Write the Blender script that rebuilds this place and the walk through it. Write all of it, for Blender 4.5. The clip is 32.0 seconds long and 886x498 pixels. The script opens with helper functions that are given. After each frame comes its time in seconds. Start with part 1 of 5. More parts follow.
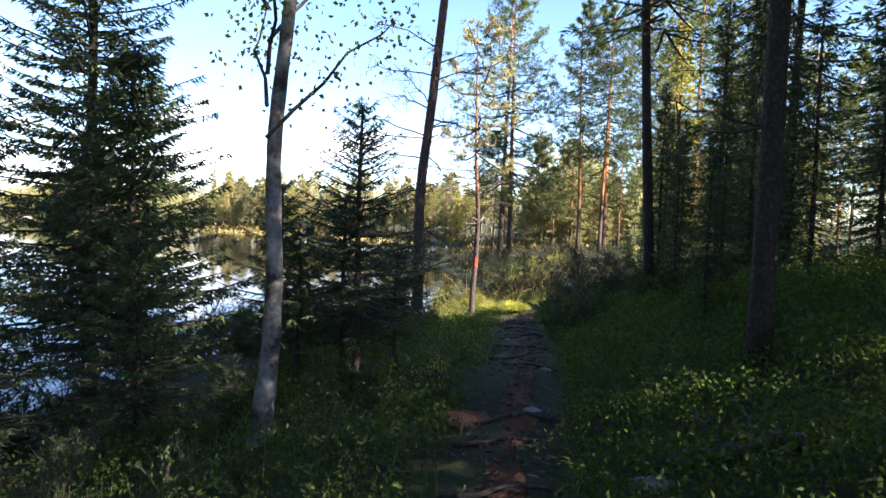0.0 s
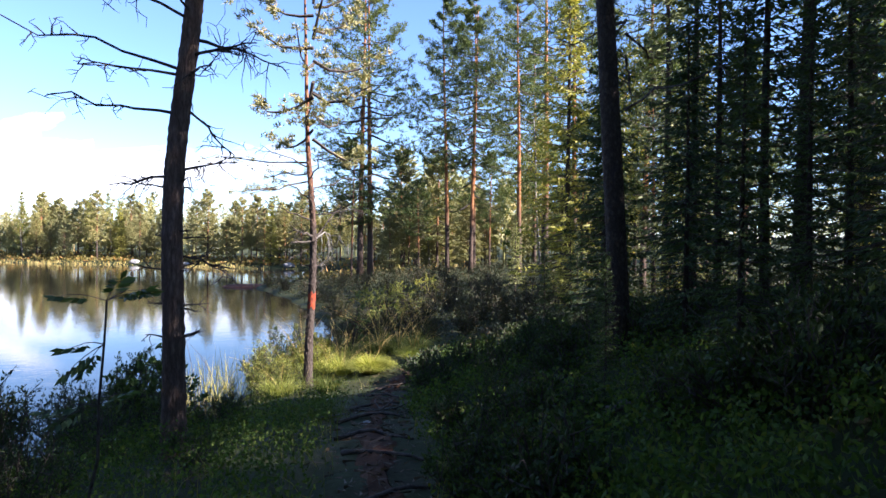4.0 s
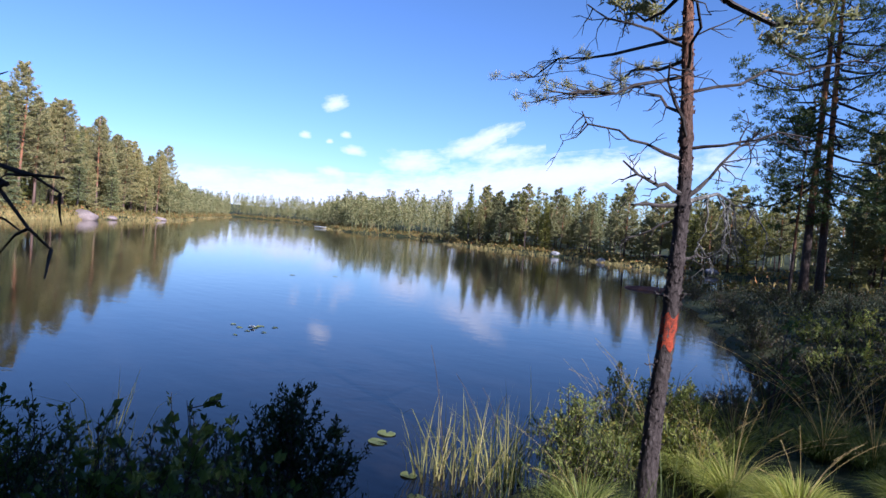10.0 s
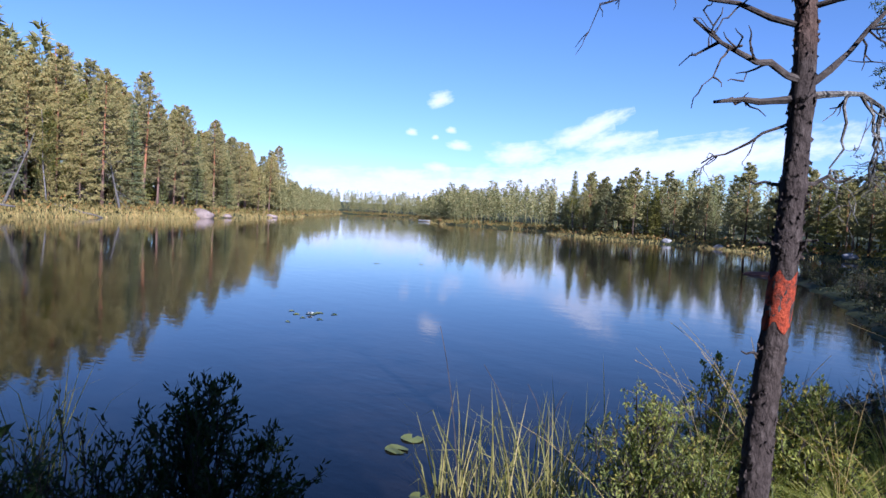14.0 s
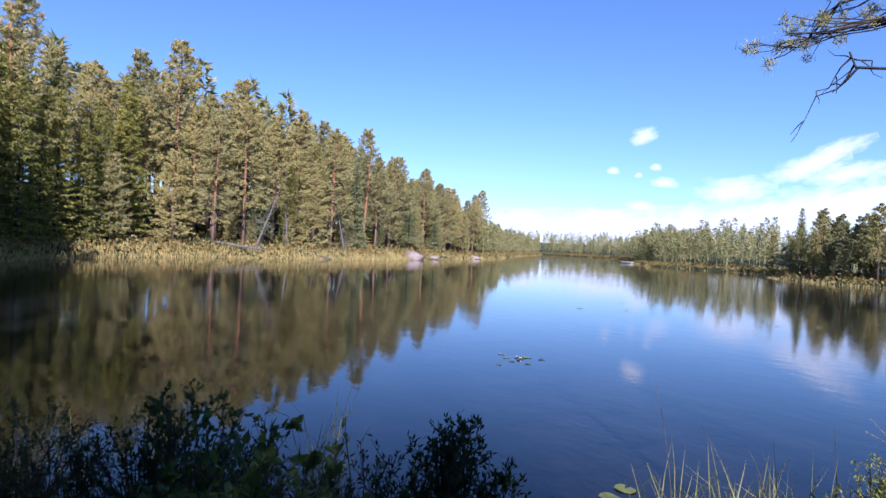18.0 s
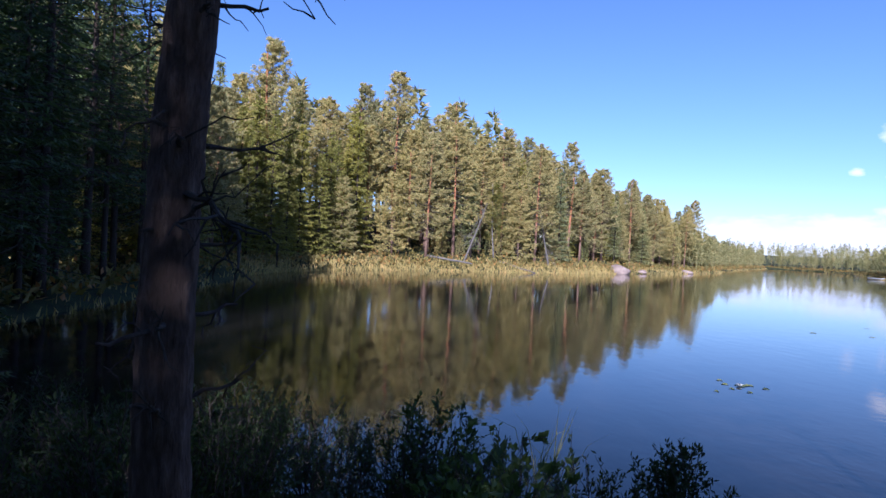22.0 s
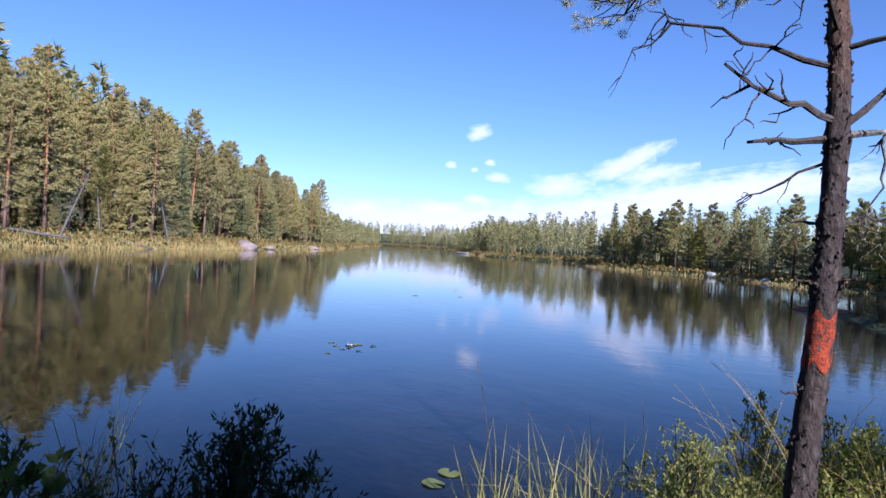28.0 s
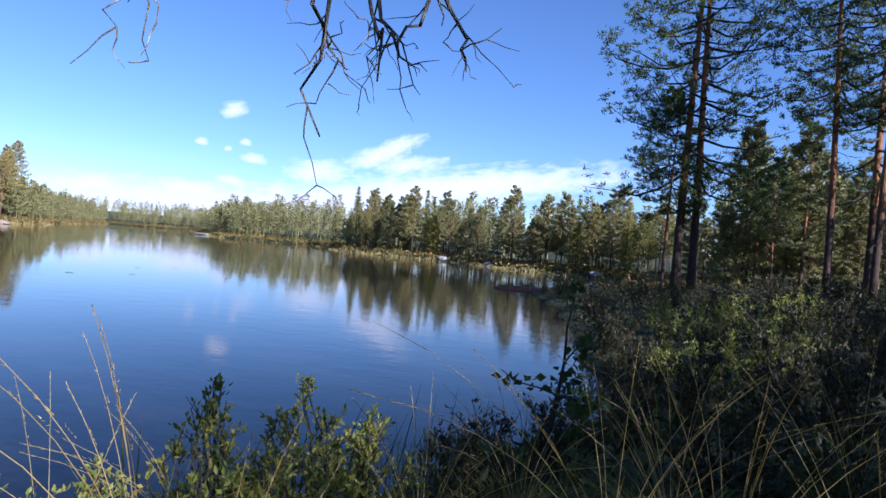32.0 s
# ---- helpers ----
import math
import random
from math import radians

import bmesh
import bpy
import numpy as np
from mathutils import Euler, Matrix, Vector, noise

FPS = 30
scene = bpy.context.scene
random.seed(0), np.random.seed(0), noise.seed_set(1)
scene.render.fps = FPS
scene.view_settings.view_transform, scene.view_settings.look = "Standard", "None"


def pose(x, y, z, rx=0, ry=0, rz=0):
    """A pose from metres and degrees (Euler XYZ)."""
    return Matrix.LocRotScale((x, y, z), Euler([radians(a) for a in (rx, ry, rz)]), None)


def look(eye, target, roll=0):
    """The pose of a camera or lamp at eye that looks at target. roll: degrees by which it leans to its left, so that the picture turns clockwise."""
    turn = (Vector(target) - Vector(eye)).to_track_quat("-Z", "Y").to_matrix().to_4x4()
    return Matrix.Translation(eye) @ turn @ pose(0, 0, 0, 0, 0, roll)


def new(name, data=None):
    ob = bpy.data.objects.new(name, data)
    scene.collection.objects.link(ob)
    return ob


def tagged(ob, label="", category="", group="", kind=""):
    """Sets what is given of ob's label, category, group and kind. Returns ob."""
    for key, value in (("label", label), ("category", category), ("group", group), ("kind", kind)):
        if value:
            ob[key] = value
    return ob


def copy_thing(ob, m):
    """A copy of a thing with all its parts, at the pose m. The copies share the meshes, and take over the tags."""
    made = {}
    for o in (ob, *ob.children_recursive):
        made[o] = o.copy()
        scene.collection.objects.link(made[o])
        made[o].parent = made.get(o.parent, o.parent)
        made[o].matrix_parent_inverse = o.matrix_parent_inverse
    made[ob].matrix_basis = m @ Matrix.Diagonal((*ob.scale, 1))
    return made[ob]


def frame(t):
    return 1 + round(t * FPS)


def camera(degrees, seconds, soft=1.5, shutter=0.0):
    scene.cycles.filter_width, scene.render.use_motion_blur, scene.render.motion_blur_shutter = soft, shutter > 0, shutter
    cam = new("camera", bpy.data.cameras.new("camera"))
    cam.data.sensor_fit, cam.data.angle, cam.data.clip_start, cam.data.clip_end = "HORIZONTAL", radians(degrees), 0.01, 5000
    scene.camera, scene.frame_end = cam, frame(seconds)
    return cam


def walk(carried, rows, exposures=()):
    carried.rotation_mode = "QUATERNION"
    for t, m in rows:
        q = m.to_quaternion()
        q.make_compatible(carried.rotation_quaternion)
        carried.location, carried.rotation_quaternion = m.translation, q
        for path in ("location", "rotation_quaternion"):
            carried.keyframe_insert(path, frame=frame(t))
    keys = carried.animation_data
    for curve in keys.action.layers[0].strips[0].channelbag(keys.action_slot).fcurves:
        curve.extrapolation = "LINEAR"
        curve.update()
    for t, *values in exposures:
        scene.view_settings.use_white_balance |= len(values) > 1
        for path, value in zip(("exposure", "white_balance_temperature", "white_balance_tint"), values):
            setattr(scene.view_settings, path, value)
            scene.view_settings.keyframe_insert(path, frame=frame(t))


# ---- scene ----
cam = camera(70.0, 32.0)
# seconds, eye, point looked at, lean
PATH = [
    (0, (3.860, 6.770, 3.177), (3.574, 8.747, 3.084), 2.1),
    (0.5, (3.706, 7.491, 3.098), (3.480, 9.476, 3.022), 3.2),
    (1, (3.656, 8.137, 3.106), (3.553, 10.132, 3.005), 4.8),
    (1.5, (3.723, 8.917, 3.065), (3.706, 10.916, 3.006), 3.2),
    (2, (3.679, 9.719, 3.013), (3.736, 11.718, 2.964), 3.5),
    (2.5, (3.694, 10.500, 2.932), (3.811, 12.496, 2.889), 3.3),
    (4.5, (3.864, 13.392, 3.110), (3.962, 15.390, 3.119), -0.9),
    (5, (3.787, 13.991, 3.114), (3.748, 15.991, 3.149), -1.6),
    (5.5, (3.675, 14.533, 3.096), (3.408, 16.515, 3.093), -3.6),
    (6, (3.679, 15.002, 3.068), (3.130, 16.925, 3.079), -2.1),
    (6.5, (3.602, 15.601, 2.943), (2.964, 17.496, 2.976), -1.0),
    (7, (3.681, 16.200, 2.976), (2.959, 18.064, 3.025), -1.2),
    (7.5, (3.617, 16.839, 2.958), (2.833, 18.679, 2.980), -1.9),
    (8, (3.672, 17.497, 2.913), (2.819, 19.306, 2.914), -2.1),
    (8.5, (3.775, 17.856, 2.955), (2.847, 19.627, 2.898), -3.2),
    (9, (3.685, 18.144, 2.913), (2.698, 19.881, 2.823), -2.7),
    (9.5, (3.558, 18.596, 2.807), (2.514, 20.300, 2.730), 0.4),
    (10, (3.570, 19.093, 2.745), (2.468, 20.760, 2.676), 4.6),
    (10.5, (3.556, 19.627, 2.527), (2.612, 21.390, 2.476), 4.9),
    (11, (3.306, 19.848, 2.484), (2.370, 21.614, 2.427), 4.1),
    (11.5, (3.221, 20.168, 2.422), (2.157, 21.860, 2.365), 4.1),
    (12, (3.236, 20.605, 2.360), (2.098, 22.249, 2.290), 4.3),
    (12.5, (3.295, 20.913, 2.290), (2.054, 22.478, 2.183), 4.0),
    (13, (3.328, 20.977, 2.355), (1.995, 22.462, 2.223), 3.7),
    (13.5, (3.220, 21.007, 2.373), (1.876, 22.483, 2.251), 3.2),
    (15.5, (3.248, 20.947, 2.420), (1.765, 22.286, 2.347), 3.3),
    (16, (3.316, 20.858, 2.457), (1.793, 22.153, 2.396), 3.4),
    (16.5, (3.343, 20.823, 2.415), (1.754, 22.037, 2.377), 3.2),
    (17, (3.365, 20.734, 2.429), (1.716, 21.866, 2.406), 3.2),
    (17.5, (3.416, 20.631, 2.476), (1.720, 21.691, 2.462), 3.4),
    (18, (3.620, 20.435, 2.578), (1.868, 21.400, 2.561), 2.9),
    (18.5, (4.041, 19.922, 2.760), (2.232, 20.775, 2.738), 2.2),
    (19, (4.217, 19.941, 2.803), (2.373, 20.714, 2.795), 3.7),
    (19.5, (4.136, 19.956, 2.775), (2.253, 20.631, 2.779), 3.1),
    (20, (4.115, 19.969, 2.780), (2.193, 20.523, 2.781), 3.0),
    (20.5, (4.126, 19.981, 2.777), (2.180, 20.443, 2.768), 2.5),
    (21, (4.178, 19.999, 2.776), (2.222, 20.418, 2.764), 2.4),
    (21.5, (4.160, 19.989, 2.778), (2.196, 20.368, 2.765), 2.5),
    (22, (4.188, 20.003, 2.777), (2.222, 20.372, 2.767), 2.8),
    (22.5, (4.164, 19.995, 2.780), (2.205, 20.400, 2.771), 2.5),
    (23, (4.148, 19.985, 2.779), (2.207, 20.467, 2.771), 2.2),
    (23.5, (4.175, 19.977, 2.780), (2.269, 20.581, 2.766), 2.0),
    (24, (4.238, 19.954, 2.785), (2.376, 20.684, 2.765), 2.0),
    (24.5, (4.100, 19.917, 2.774), (2.288, 20.763, 2.756), 2.0),
    (25, (3.886, 19.924, 2.704), (2.113, 20.848, 2.686), 2.4),
    (25.5, (3.640, 20.351, 2.579), (1.906, 21.347, 2.566), 3.2),
    (26, (3.476, 20.684, 2.517), (1.809, 21.789, 2.506), 3.6),
    (26.5, (3.509, 20.770, 2.482), (1.930, 21.997, 2.486), 4.0),
    (28.5, (3.267, 20.994, 2.402), (1.846, 22.402, 2.364), 2.8),
    (29, (3.280, 21.039, 2.402), (1.920, 22.504, 2.334), 2.6),
    (29.5, (3.402, 21.059, 2.415), (2.120, 22.592, 2.327), 2.7),
    (30, (3.655, 21.250, 2.406), (2.453, 22.846, 2.306), 2.9),
    (30.5, (3.892, 21.764, 2.400), (2.769, 23.415, 2.285), 4.2),
    (31, (3.920, 22.434, 2.269), (2.890, 24.147, 2.198), 5.8),
    (31.5, (3.945, 23.282, 2.144), (2.985, 25.036, 2.083), 7.4),
    (32, (3.805, 24.402, 2.058), (2.958, 26.214, 2.047), 4.6),
]
walk(cam, [(t, look(eye, target, roll)) for t, eye, target, roll in PATH], [(0, 2.6, 6000, 18), (2.5, 2.55, 5900, 18), (4.5, 2.0, 5550, 20), (6, 1.45, 5250, 21), (7.5, 1.1, 5100, 22), (9, 0.98, 4940, 23), (12, 0.93, 4860, 23), (19, 1.05, 4930, 26), (25, 1.02, 4930, 26), (29, 0.93, 4870, 24), (32, 0.97, 4880, 22)])

# ---- light: low morning sun over the wood behind the shore ----
SUN_AZ, SUN_EL = radians(112), radians(32)
SUN_DIR = Vector((math.sin(SUN_AZ) * math.cos(SUN_EL), math.cos(SUN_AZ) * math.cos(SUN_EL), math.sin(SUN_EL)))
world = bpy.data.worlds.new("sky")
scene.world = world
world.use_nodes = True
sky = world.node_tree.nodes.new("ShaderNodeTexSky")
sky.sky_type, sky.sun_disc = "NISHITA", False
sky.sun_elevation, sky.sun_rotation = SUN_EL, SUN_AZ
sky.air_density, sky.dust_density, sky.ozone_density = 0.9, 0.15, 3.0
background = world.node_tree.nodes["Background"]
background.inputs["Strength"].default_value = 0.07
world.node_tree.links.new(sky.outputs[0], background.inputs["Color"])
sun = new("sun", bpy.data.lights.new("sun", "SUN"))
sun.data.energy, sun.data.angle, sun.data.color = 5.0, radians(0.55), (1.0, 0.9, 0.74)
sun.matrix_world = look(SUN_DIR * 60, (0, 0, 0))


# ---- materials ----
def shader(name, rough=0.8, spec=0.3):
    m = bpy.data.materials.new(name)
    m.use_nodes = True
    b = m.node_tree.nodes["Principled BSDF"]
    b.inputs["Roughness"].default_value = rough
    b.inputs["Specular IOR Level"].default_value = spec
    return m, m.node_tree, b


def node(nt, kind, **inputs):
    n = nt.nodes.new(kind)
    for key, value in inputs.items():
        n.inputs[key.replace("_", " ")].default_value = value
    return n


def ramp(nt, factor, stops):
    r = nt.nodes.new("ShaderNodeValToRGB")
    while len(r.color_ramp.elements) < len(stops):
        r.color_ramp.elements.new(0.5)
    for el, (at, col) in zip(r.color_ramp.elements, stops):
        el.position, el.color = at, (*col, 1)
    nt.links.new(factor, r.inputs[0])
    return r.outputs[0]


def mix(nt, factor, a, b, mode="MIX"):
    n = nt.nodes.new("ShaderNodeMix")
    n.data_type, n.blend_type = "RGBA", mode
    if isinstance(factor, float):
        n.inputs[0].default_value = factor
    else:
        nt.links.new(factor, n.inputs[0])
    for value, slot in ((a, 6), (b, 7)):
        if isinstance(value, tuple):
            n.inputs[slot].default_value = (*value, 1)
        else:
            nt.links.new(value, n.inputs[slot])
    return n.outputs[2]


def bump(nt, b, height, strength, distance):
    n = node(nt, "ShaderNodeBump", Strength=strength, Distance=distance)
    nt.links.new(height, n.inputs["Height"])
    nt.links.new(n.outputs[0], b.inputs["Normal"])


def coords(nt, scale=(1, 1, 1), space="Object"):
    c, m = nt.nodes.new("ShaderNodeTexCoord"), nt.nodes.new("ShaderNodeMapping")
    m.inputs["Scale"].default_value = scale
    nt.links.new(c.outputs[space], m.inputs["Vector"])
    return m.outputs[0]


def noise_tex(nt, vec, scale, detail=4.0, rough=0.6):
    n = node(nt, "ShaderNodeTexNoise", Scale=scale, Detail=detail, Roughness=rough)
    nt.links.new(vec, n.inputs["Vector"])
    return n.outputs["Fac"]


def foliage(name, dark, light, clear=0.35, rough=0.55, odd=None):
    """Leaves or needles: each its own tint, each tree a little apart, lit through from behind."""
    m, nt, b = shader(name, rough, 0.25)
    g, o = nt.nodes.new("ShaderNodeNewGeometry"), nt.nodes.new("ShaderNodeObjectInfo")
    col = ramp(nt, g.outputs["Random Per Island"], [(0.0, dark), (0.75, light), (1.0, odd or light)])
    tint = ramp(nt, o.outputs["Random"], [(0.0, (0.8, 0.82, 0.85)), (1.0, (1.15, 1.08, 0.9))])
    col = mix(nt, 1.0, col, tint, "MULTIPLY")
    nt.links.new(col, b.inputs["Base Color"])
    t, mx = nt.nodes.new("ShaderNodeBsdfTranslucent"), nt.nodes.new("ShaderNodeMixShader")
    nt.links.new(mix(nt, 1.0, col, (1.15, 1.2, 0.55), "MULTIPLY"), t.inputs[0])
    mx.inputs[0].default_value = clear
    nt.links.new(b.outputs[0], mx.inputs[1])
    nt.links.new(t.outputs[0], mx.inputs[2])
    nt.links.new(mx.outputs[0], nt.nodes["Material Output"].inputs[0])
    return m


def bark(name, low, high, turn, scale=18.0, depth=0.02, stretch=0.25):
    """Bark in upright plates; low colour at the foot, high colour from about turn metres up."""
    m, nt, b = shader(name, 0.9, 0.15)
    v = coords(nt, (1, 1, stretch))
    plates = node(nt, "ShaderNodeTexVoronoi", Scale=scale)
    nt.links.new(v, plates.inputs["Vector"])
    fine = noise_tex(nt, v, scale * 3, 6.0)
    wide = noise_tex(nt, coords(nt), 2.2, 3.0)
    sep, add, div = nt.nodes.new("ShaderNodeSeparateXYZ"), nt.nodes.new("ShaderNodeMath"), nt.nodes.new("ShaderNodeMapRange")
    nt.links.new(coords(nt), sep.inputs[0])
    nt.links.new(sep.outputs["Z"], add.inputs[0])
    nt.links.new(wide, add.inputs[1])
    nt.links.new(add.outputs[0], div.inputs["Value"])
    div.inputs["From Min"].default_value, div.inputs["From Max"].default_value = turn, turn + 2.5
    base = mix(nt, div.outputs[0], low, high)
    col = mix(nt, 0.75, base, ramp(nt, fine, [(0.25, (0.35, 0.33, 0.32)), (0.7, (1.25, 1.2, 1.15))]), "MULTIPLY")
    col = mix(nt, 0.7, col, ramp(nt, plates.outputs["Distance"], [(0.0, (1.15, 1.15, 1.15)), (0.55, (0.45, 0.42, 0.42))]), "MULTIPLY")
    nt.links.new(col, b.inputs["Base Color"])
    h = nt.nodes.new("ShaderNodeMath")
    h.operation = "SUBTRACT"
    nt.links.new(fine, h.inputs[0])
    nt.links.new(plates.outputs["Distance"], h.inputs[1])
    bump(nt, b, h.outputs[0], 0.9, depth)
    return m


def mottled(name, stops, scale, rough=0.9, height=0.01, fine=6.0):
    m, nt, b = shader(name, rough, 0.2)
    v = coords(nt)
    a, f = noise_tex(nt, v, scale, 5.0, 0.65), noise_tex(nt, v, scale * fine, 5.0, 0.7)
    col = mix(nt, 0.6, ramp(nt, a, stops), ramp(nt, f, [(0.3, (0.5, 0.5, 0.5)), (0.7, (1.35, 1.35, 1.35))]), "MULTIPLY")
    nt.links.new(col, b.inputs["Base Color"])
    bump(nt, b, f, 0.8, height)
    return m


M_GROUND = mottled("forest_floor", [(0.3, (0.03, 0.022, 0.013)), (0.5, (0.035, 0.045, 0.015)), (0.72, (0.07, 0.06, 0.025))], 0.9, height=0.03, fine=12)
M_DIRT = mottled("trodden_peat", [(0.3, (0.036, 0.016, 0.008)), (0.55, (0.09, 0.04, 0.019)), (0.75, (0.19, 0.09, 0.045))], 2.5, height=0.02, fine=9)
M_REDEARTH = mottled("red_needle_litter", [(0.3, (0.12, 0.045, 0.025)), (0.7, (0.26, 0.11, 0.06))], 3.0, height=0.02)
M_STONE = mottled("lichen_granite", [(0.35, (0.2, 0.19, 0.18)), (0.6, (0.33, 0.31, 0.3)), (0.75, (0.42, 0.43, 0.38))], 3.0, height=0.02)
M_PINKROCK = mottled("pink_granite", [(0.35, (0.2, 0.145, 0.12)), (0.65, (0.33, 0.26, 0.22))], 1.2, height=0.04)
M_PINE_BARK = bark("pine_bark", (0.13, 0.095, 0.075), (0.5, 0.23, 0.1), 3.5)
# lit copy of the pine bark: the hill's sunlight is put into the colour
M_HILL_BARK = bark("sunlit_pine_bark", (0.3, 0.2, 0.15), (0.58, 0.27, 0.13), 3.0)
M_PINE_BARK_DARK = bark("old_pine_bark", (0.21, 0.155, 0.13), (0.3, 0.19, 0.13), 4.0, 22, 0.03)
M_RED_PINE = bark("painted_pine_bark", (0.105, 0.085, 0.074), (0.4, 0.19, 0.1), 3.3, 26, 0.02, 0.45)
M_SPRUCE_BARK = bark("spruce_bark", (0.1, 0.08, 0.066), (0.12, 0.09, 0.07), 9.0, 30, 0.012, 0.6)
M_BIRCH_BARK = mottled("birch_bark", [(0.36, (0.05, 0.042, 0.038)), (0.47, (0.17, 0.15, 0.13)), (0.72, (0.34, 0.31, 0.28))], 5.0, 0.7, 0.006, 4)
M_DEADWOOD = mottled("grey_dead_wood", [(0.35, (0.08, 0.07, 0.06)), (0.65, (0.19, 0.17, 0.15))], 9.0)
M_TWIG = mottled("dark_twig", [(0.35, (0.045, 0.035, 0.03)), (0.65, (0.11, 0.09, 0.075))], 14.0)
M_LICHEN = mottled("lichened_twig", [(0.35, (0.07, 0.06, 0.05)), (0.55, (0.2, 0.18, 0.15)), (0.68, (0.42, 0.42, 0.37))], 22.0)
M_PAINT = mottled("orange_trail_paint", [(0.36, (0.1, 0.035, 0.022)), (0.5, (0.3, 0.05, 0.02)), (0.75, (0.4, 0.075, 0.026))], 16.0, 0.8, 0.012, 4)
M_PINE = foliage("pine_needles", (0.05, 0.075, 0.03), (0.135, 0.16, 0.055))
# the next three carry sunlight in their colour, paler than plain needles
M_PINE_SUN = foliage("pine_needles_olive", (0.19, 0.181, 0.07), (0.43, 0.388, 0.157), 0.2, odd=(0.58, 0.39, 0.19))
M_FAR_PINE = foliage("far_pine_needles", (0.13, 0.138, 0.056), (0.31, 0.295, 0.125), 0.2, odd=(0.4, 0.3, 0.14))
M_SPRUCE_SUN = foliage("far_spruce_needles", (0.12, 0.14, 0.06), (0.29, 0.3, 0.12), 0.18)
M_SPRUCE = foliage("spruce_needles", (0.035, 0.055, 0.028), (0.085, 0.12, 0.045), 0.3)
# lighter copy of the spruce needles: brightness beside the path is coloured in
M_SPRUCE_EDGE = foliage("spruce_needles_by_the_path", (0.055, 0.08, 0.034), (0.13, 0.17, 0.06), 0.42)
# pale yellow-green copy: sunlight is put into the spruce needle colour
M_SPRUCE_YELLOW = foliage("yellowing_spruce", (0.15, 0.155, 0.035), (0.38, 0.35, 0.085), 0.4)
M_BIRCH = foliage("birch_leaves", (0.09, 0.11, 0.025), (0.24, 0.23, 0.05), 0.45, odd=(0.4, 0.27, 0.05))
M_SHRUB = foliage("bog_myrtle_leaves", (0.05, 0.085, 0.03), (0.12, 0.17, 0.055), 0.3)
M_SHRUB_YELLOW = foliage("yellow_green_leaves", (0.12, 0.15, 0.035), (0.3, 0.32, 0.08), 0.4, odd=(0.42, 0.33, 0.07))
# darker copy of the shrub leaves: tree shade is put into the colour
M_SHRUB_SHADE = foliage("dark_bog_shrub_leaves", (0.026, 0.044, 0.016), (0.062, 0.09, 0.03), 0.28)
M_BERRY = foliage("blueberry_leaves", (0.046, 0.078, 0.02), (0.105, 0.165, 0.036), 0.42, rough=0.75, odd=(0.14, 0.16, 0.035))
M_HILLBRUSH = foliage("autumn_brush", (0.12, 0.1, 0.035), (0.27, 0.22, 0.065), 0.25, odd=(0.4, 0.18, 0.06))
M_HEATH = foliage("heather_and_bog_shrub", (0.03, 0.036, 0.016), (0.075, 0.08, 0.032), 0.2, odd=(0.12, 0.07, 0.03))
M_GRASS = foliage("grass", (0.05, 0.07, 0.018), (0.14, 0.17, 0.04), 0.4, odd=(0.26, 0.22, 0.08))
M_TUSSOCK = foliage("tussock_grass", (0.14, 0.18, 0.035), (0.4, 0.42, 0.1), 0.45, odd=(0.48, 0.42, 0.17))
M_REED = foliage("reeds", (0.12, 0.14, 0.04), (0.38, 0.34, 0.12), 0.4, odd=(0.5, 0.4, 0.2))
M_LITTER = foliage("leaf_litter", (0.04, 0.028, 0.018), (0.13, 0.09, 0.058), 0.1)
M_STRAW = foliage("straw", (0.3, 0.22, 0.09), (0.55, 0.42, 0.18), 0.35)
M_SHOREREED = foliage("shore_sedge", (0.24, 0.21, 0.075), (0.54, 0.43, 0.17), 0.3, odd=(0.6, 0.36, 0.14))
M_PAD = foliage("water_lily_pads", (0.09, 0.13, 0.04), (0.24, 0.25, 0.07), 0.15)
M_WHITE, _, _b = shader("white_petal", 0.5)
_b.inputs["Base Color"].default_value = (0.85, 0.84, 0.8, 1)
M_BOAT = mottled("white_boat_paint", [(0.3, (0.45, 0.45, 0.44)), (0.7, (0.6, 0.6, 0.58))], 2.0, 0.5, 0.002)

# lake water: dark peaty body, mirror of the sky, with two sizes of ripple
M_WATER, _nt, _b = shader("lake_water", 0.03, 0.5)
_b.inputs["Base Color"].default_value = (0.009, 0.008, 0.008, 1)
_b.inputs["IOR"].default_value = 1.33
_v = coords(_nt, (1, 1.7, 1))
_n1, _n2, _n3 = noise_tex(_nt, _v, 5.5, 2.0), noise_tex(_nt, _v, 1.1, 2.0), noise_tex(_nt, coords(_nt), 0.035, 2.0)
_gust = ramp(_nt, _n3, [(0.4, (0.45, 0.45, 0.45)), (0.6, (1.3, 1.3, 1.3))])
_h = mix(_nt, 0.72, _n1, _n2)
_h = mix(_nt, 1.0, _h, _gust, "MULTIPLY")
bump(_nt, _b, _h, 0.125, 0.05)

# thin cloud and haze: white glow for sunlight, fraying to nothing at its edges
M_CLOUD = bpy.data.materials.new("cloud")
M_CLOUD.use_nodes = True
_nt = M_CLOUD.node_tree
_em, _tr, _mx = node(_nt, "ShaderNodeEmission", Strength=0.6), _nt.nodes.new("ShaderNodeBsdfTransparent"), _nt.nodes.new("ShaderNodeMixShader")
_em.inputs[0].default_value = (1.0, 0.98, 0.97, 1)
_uv = _nt.nodes.new("ShaderNodeTexCoord")
_sub = _nt.nodes.new("ShaderNodeVectorMath")
_sub.operation = "SUBTRACT"
_sub.inputs[1].default_value = (0.5, 0.5, 0.0)
_len = _nt.nodes.new("ShaderNodeVectorMath")
_len.operation = "LENGTH"
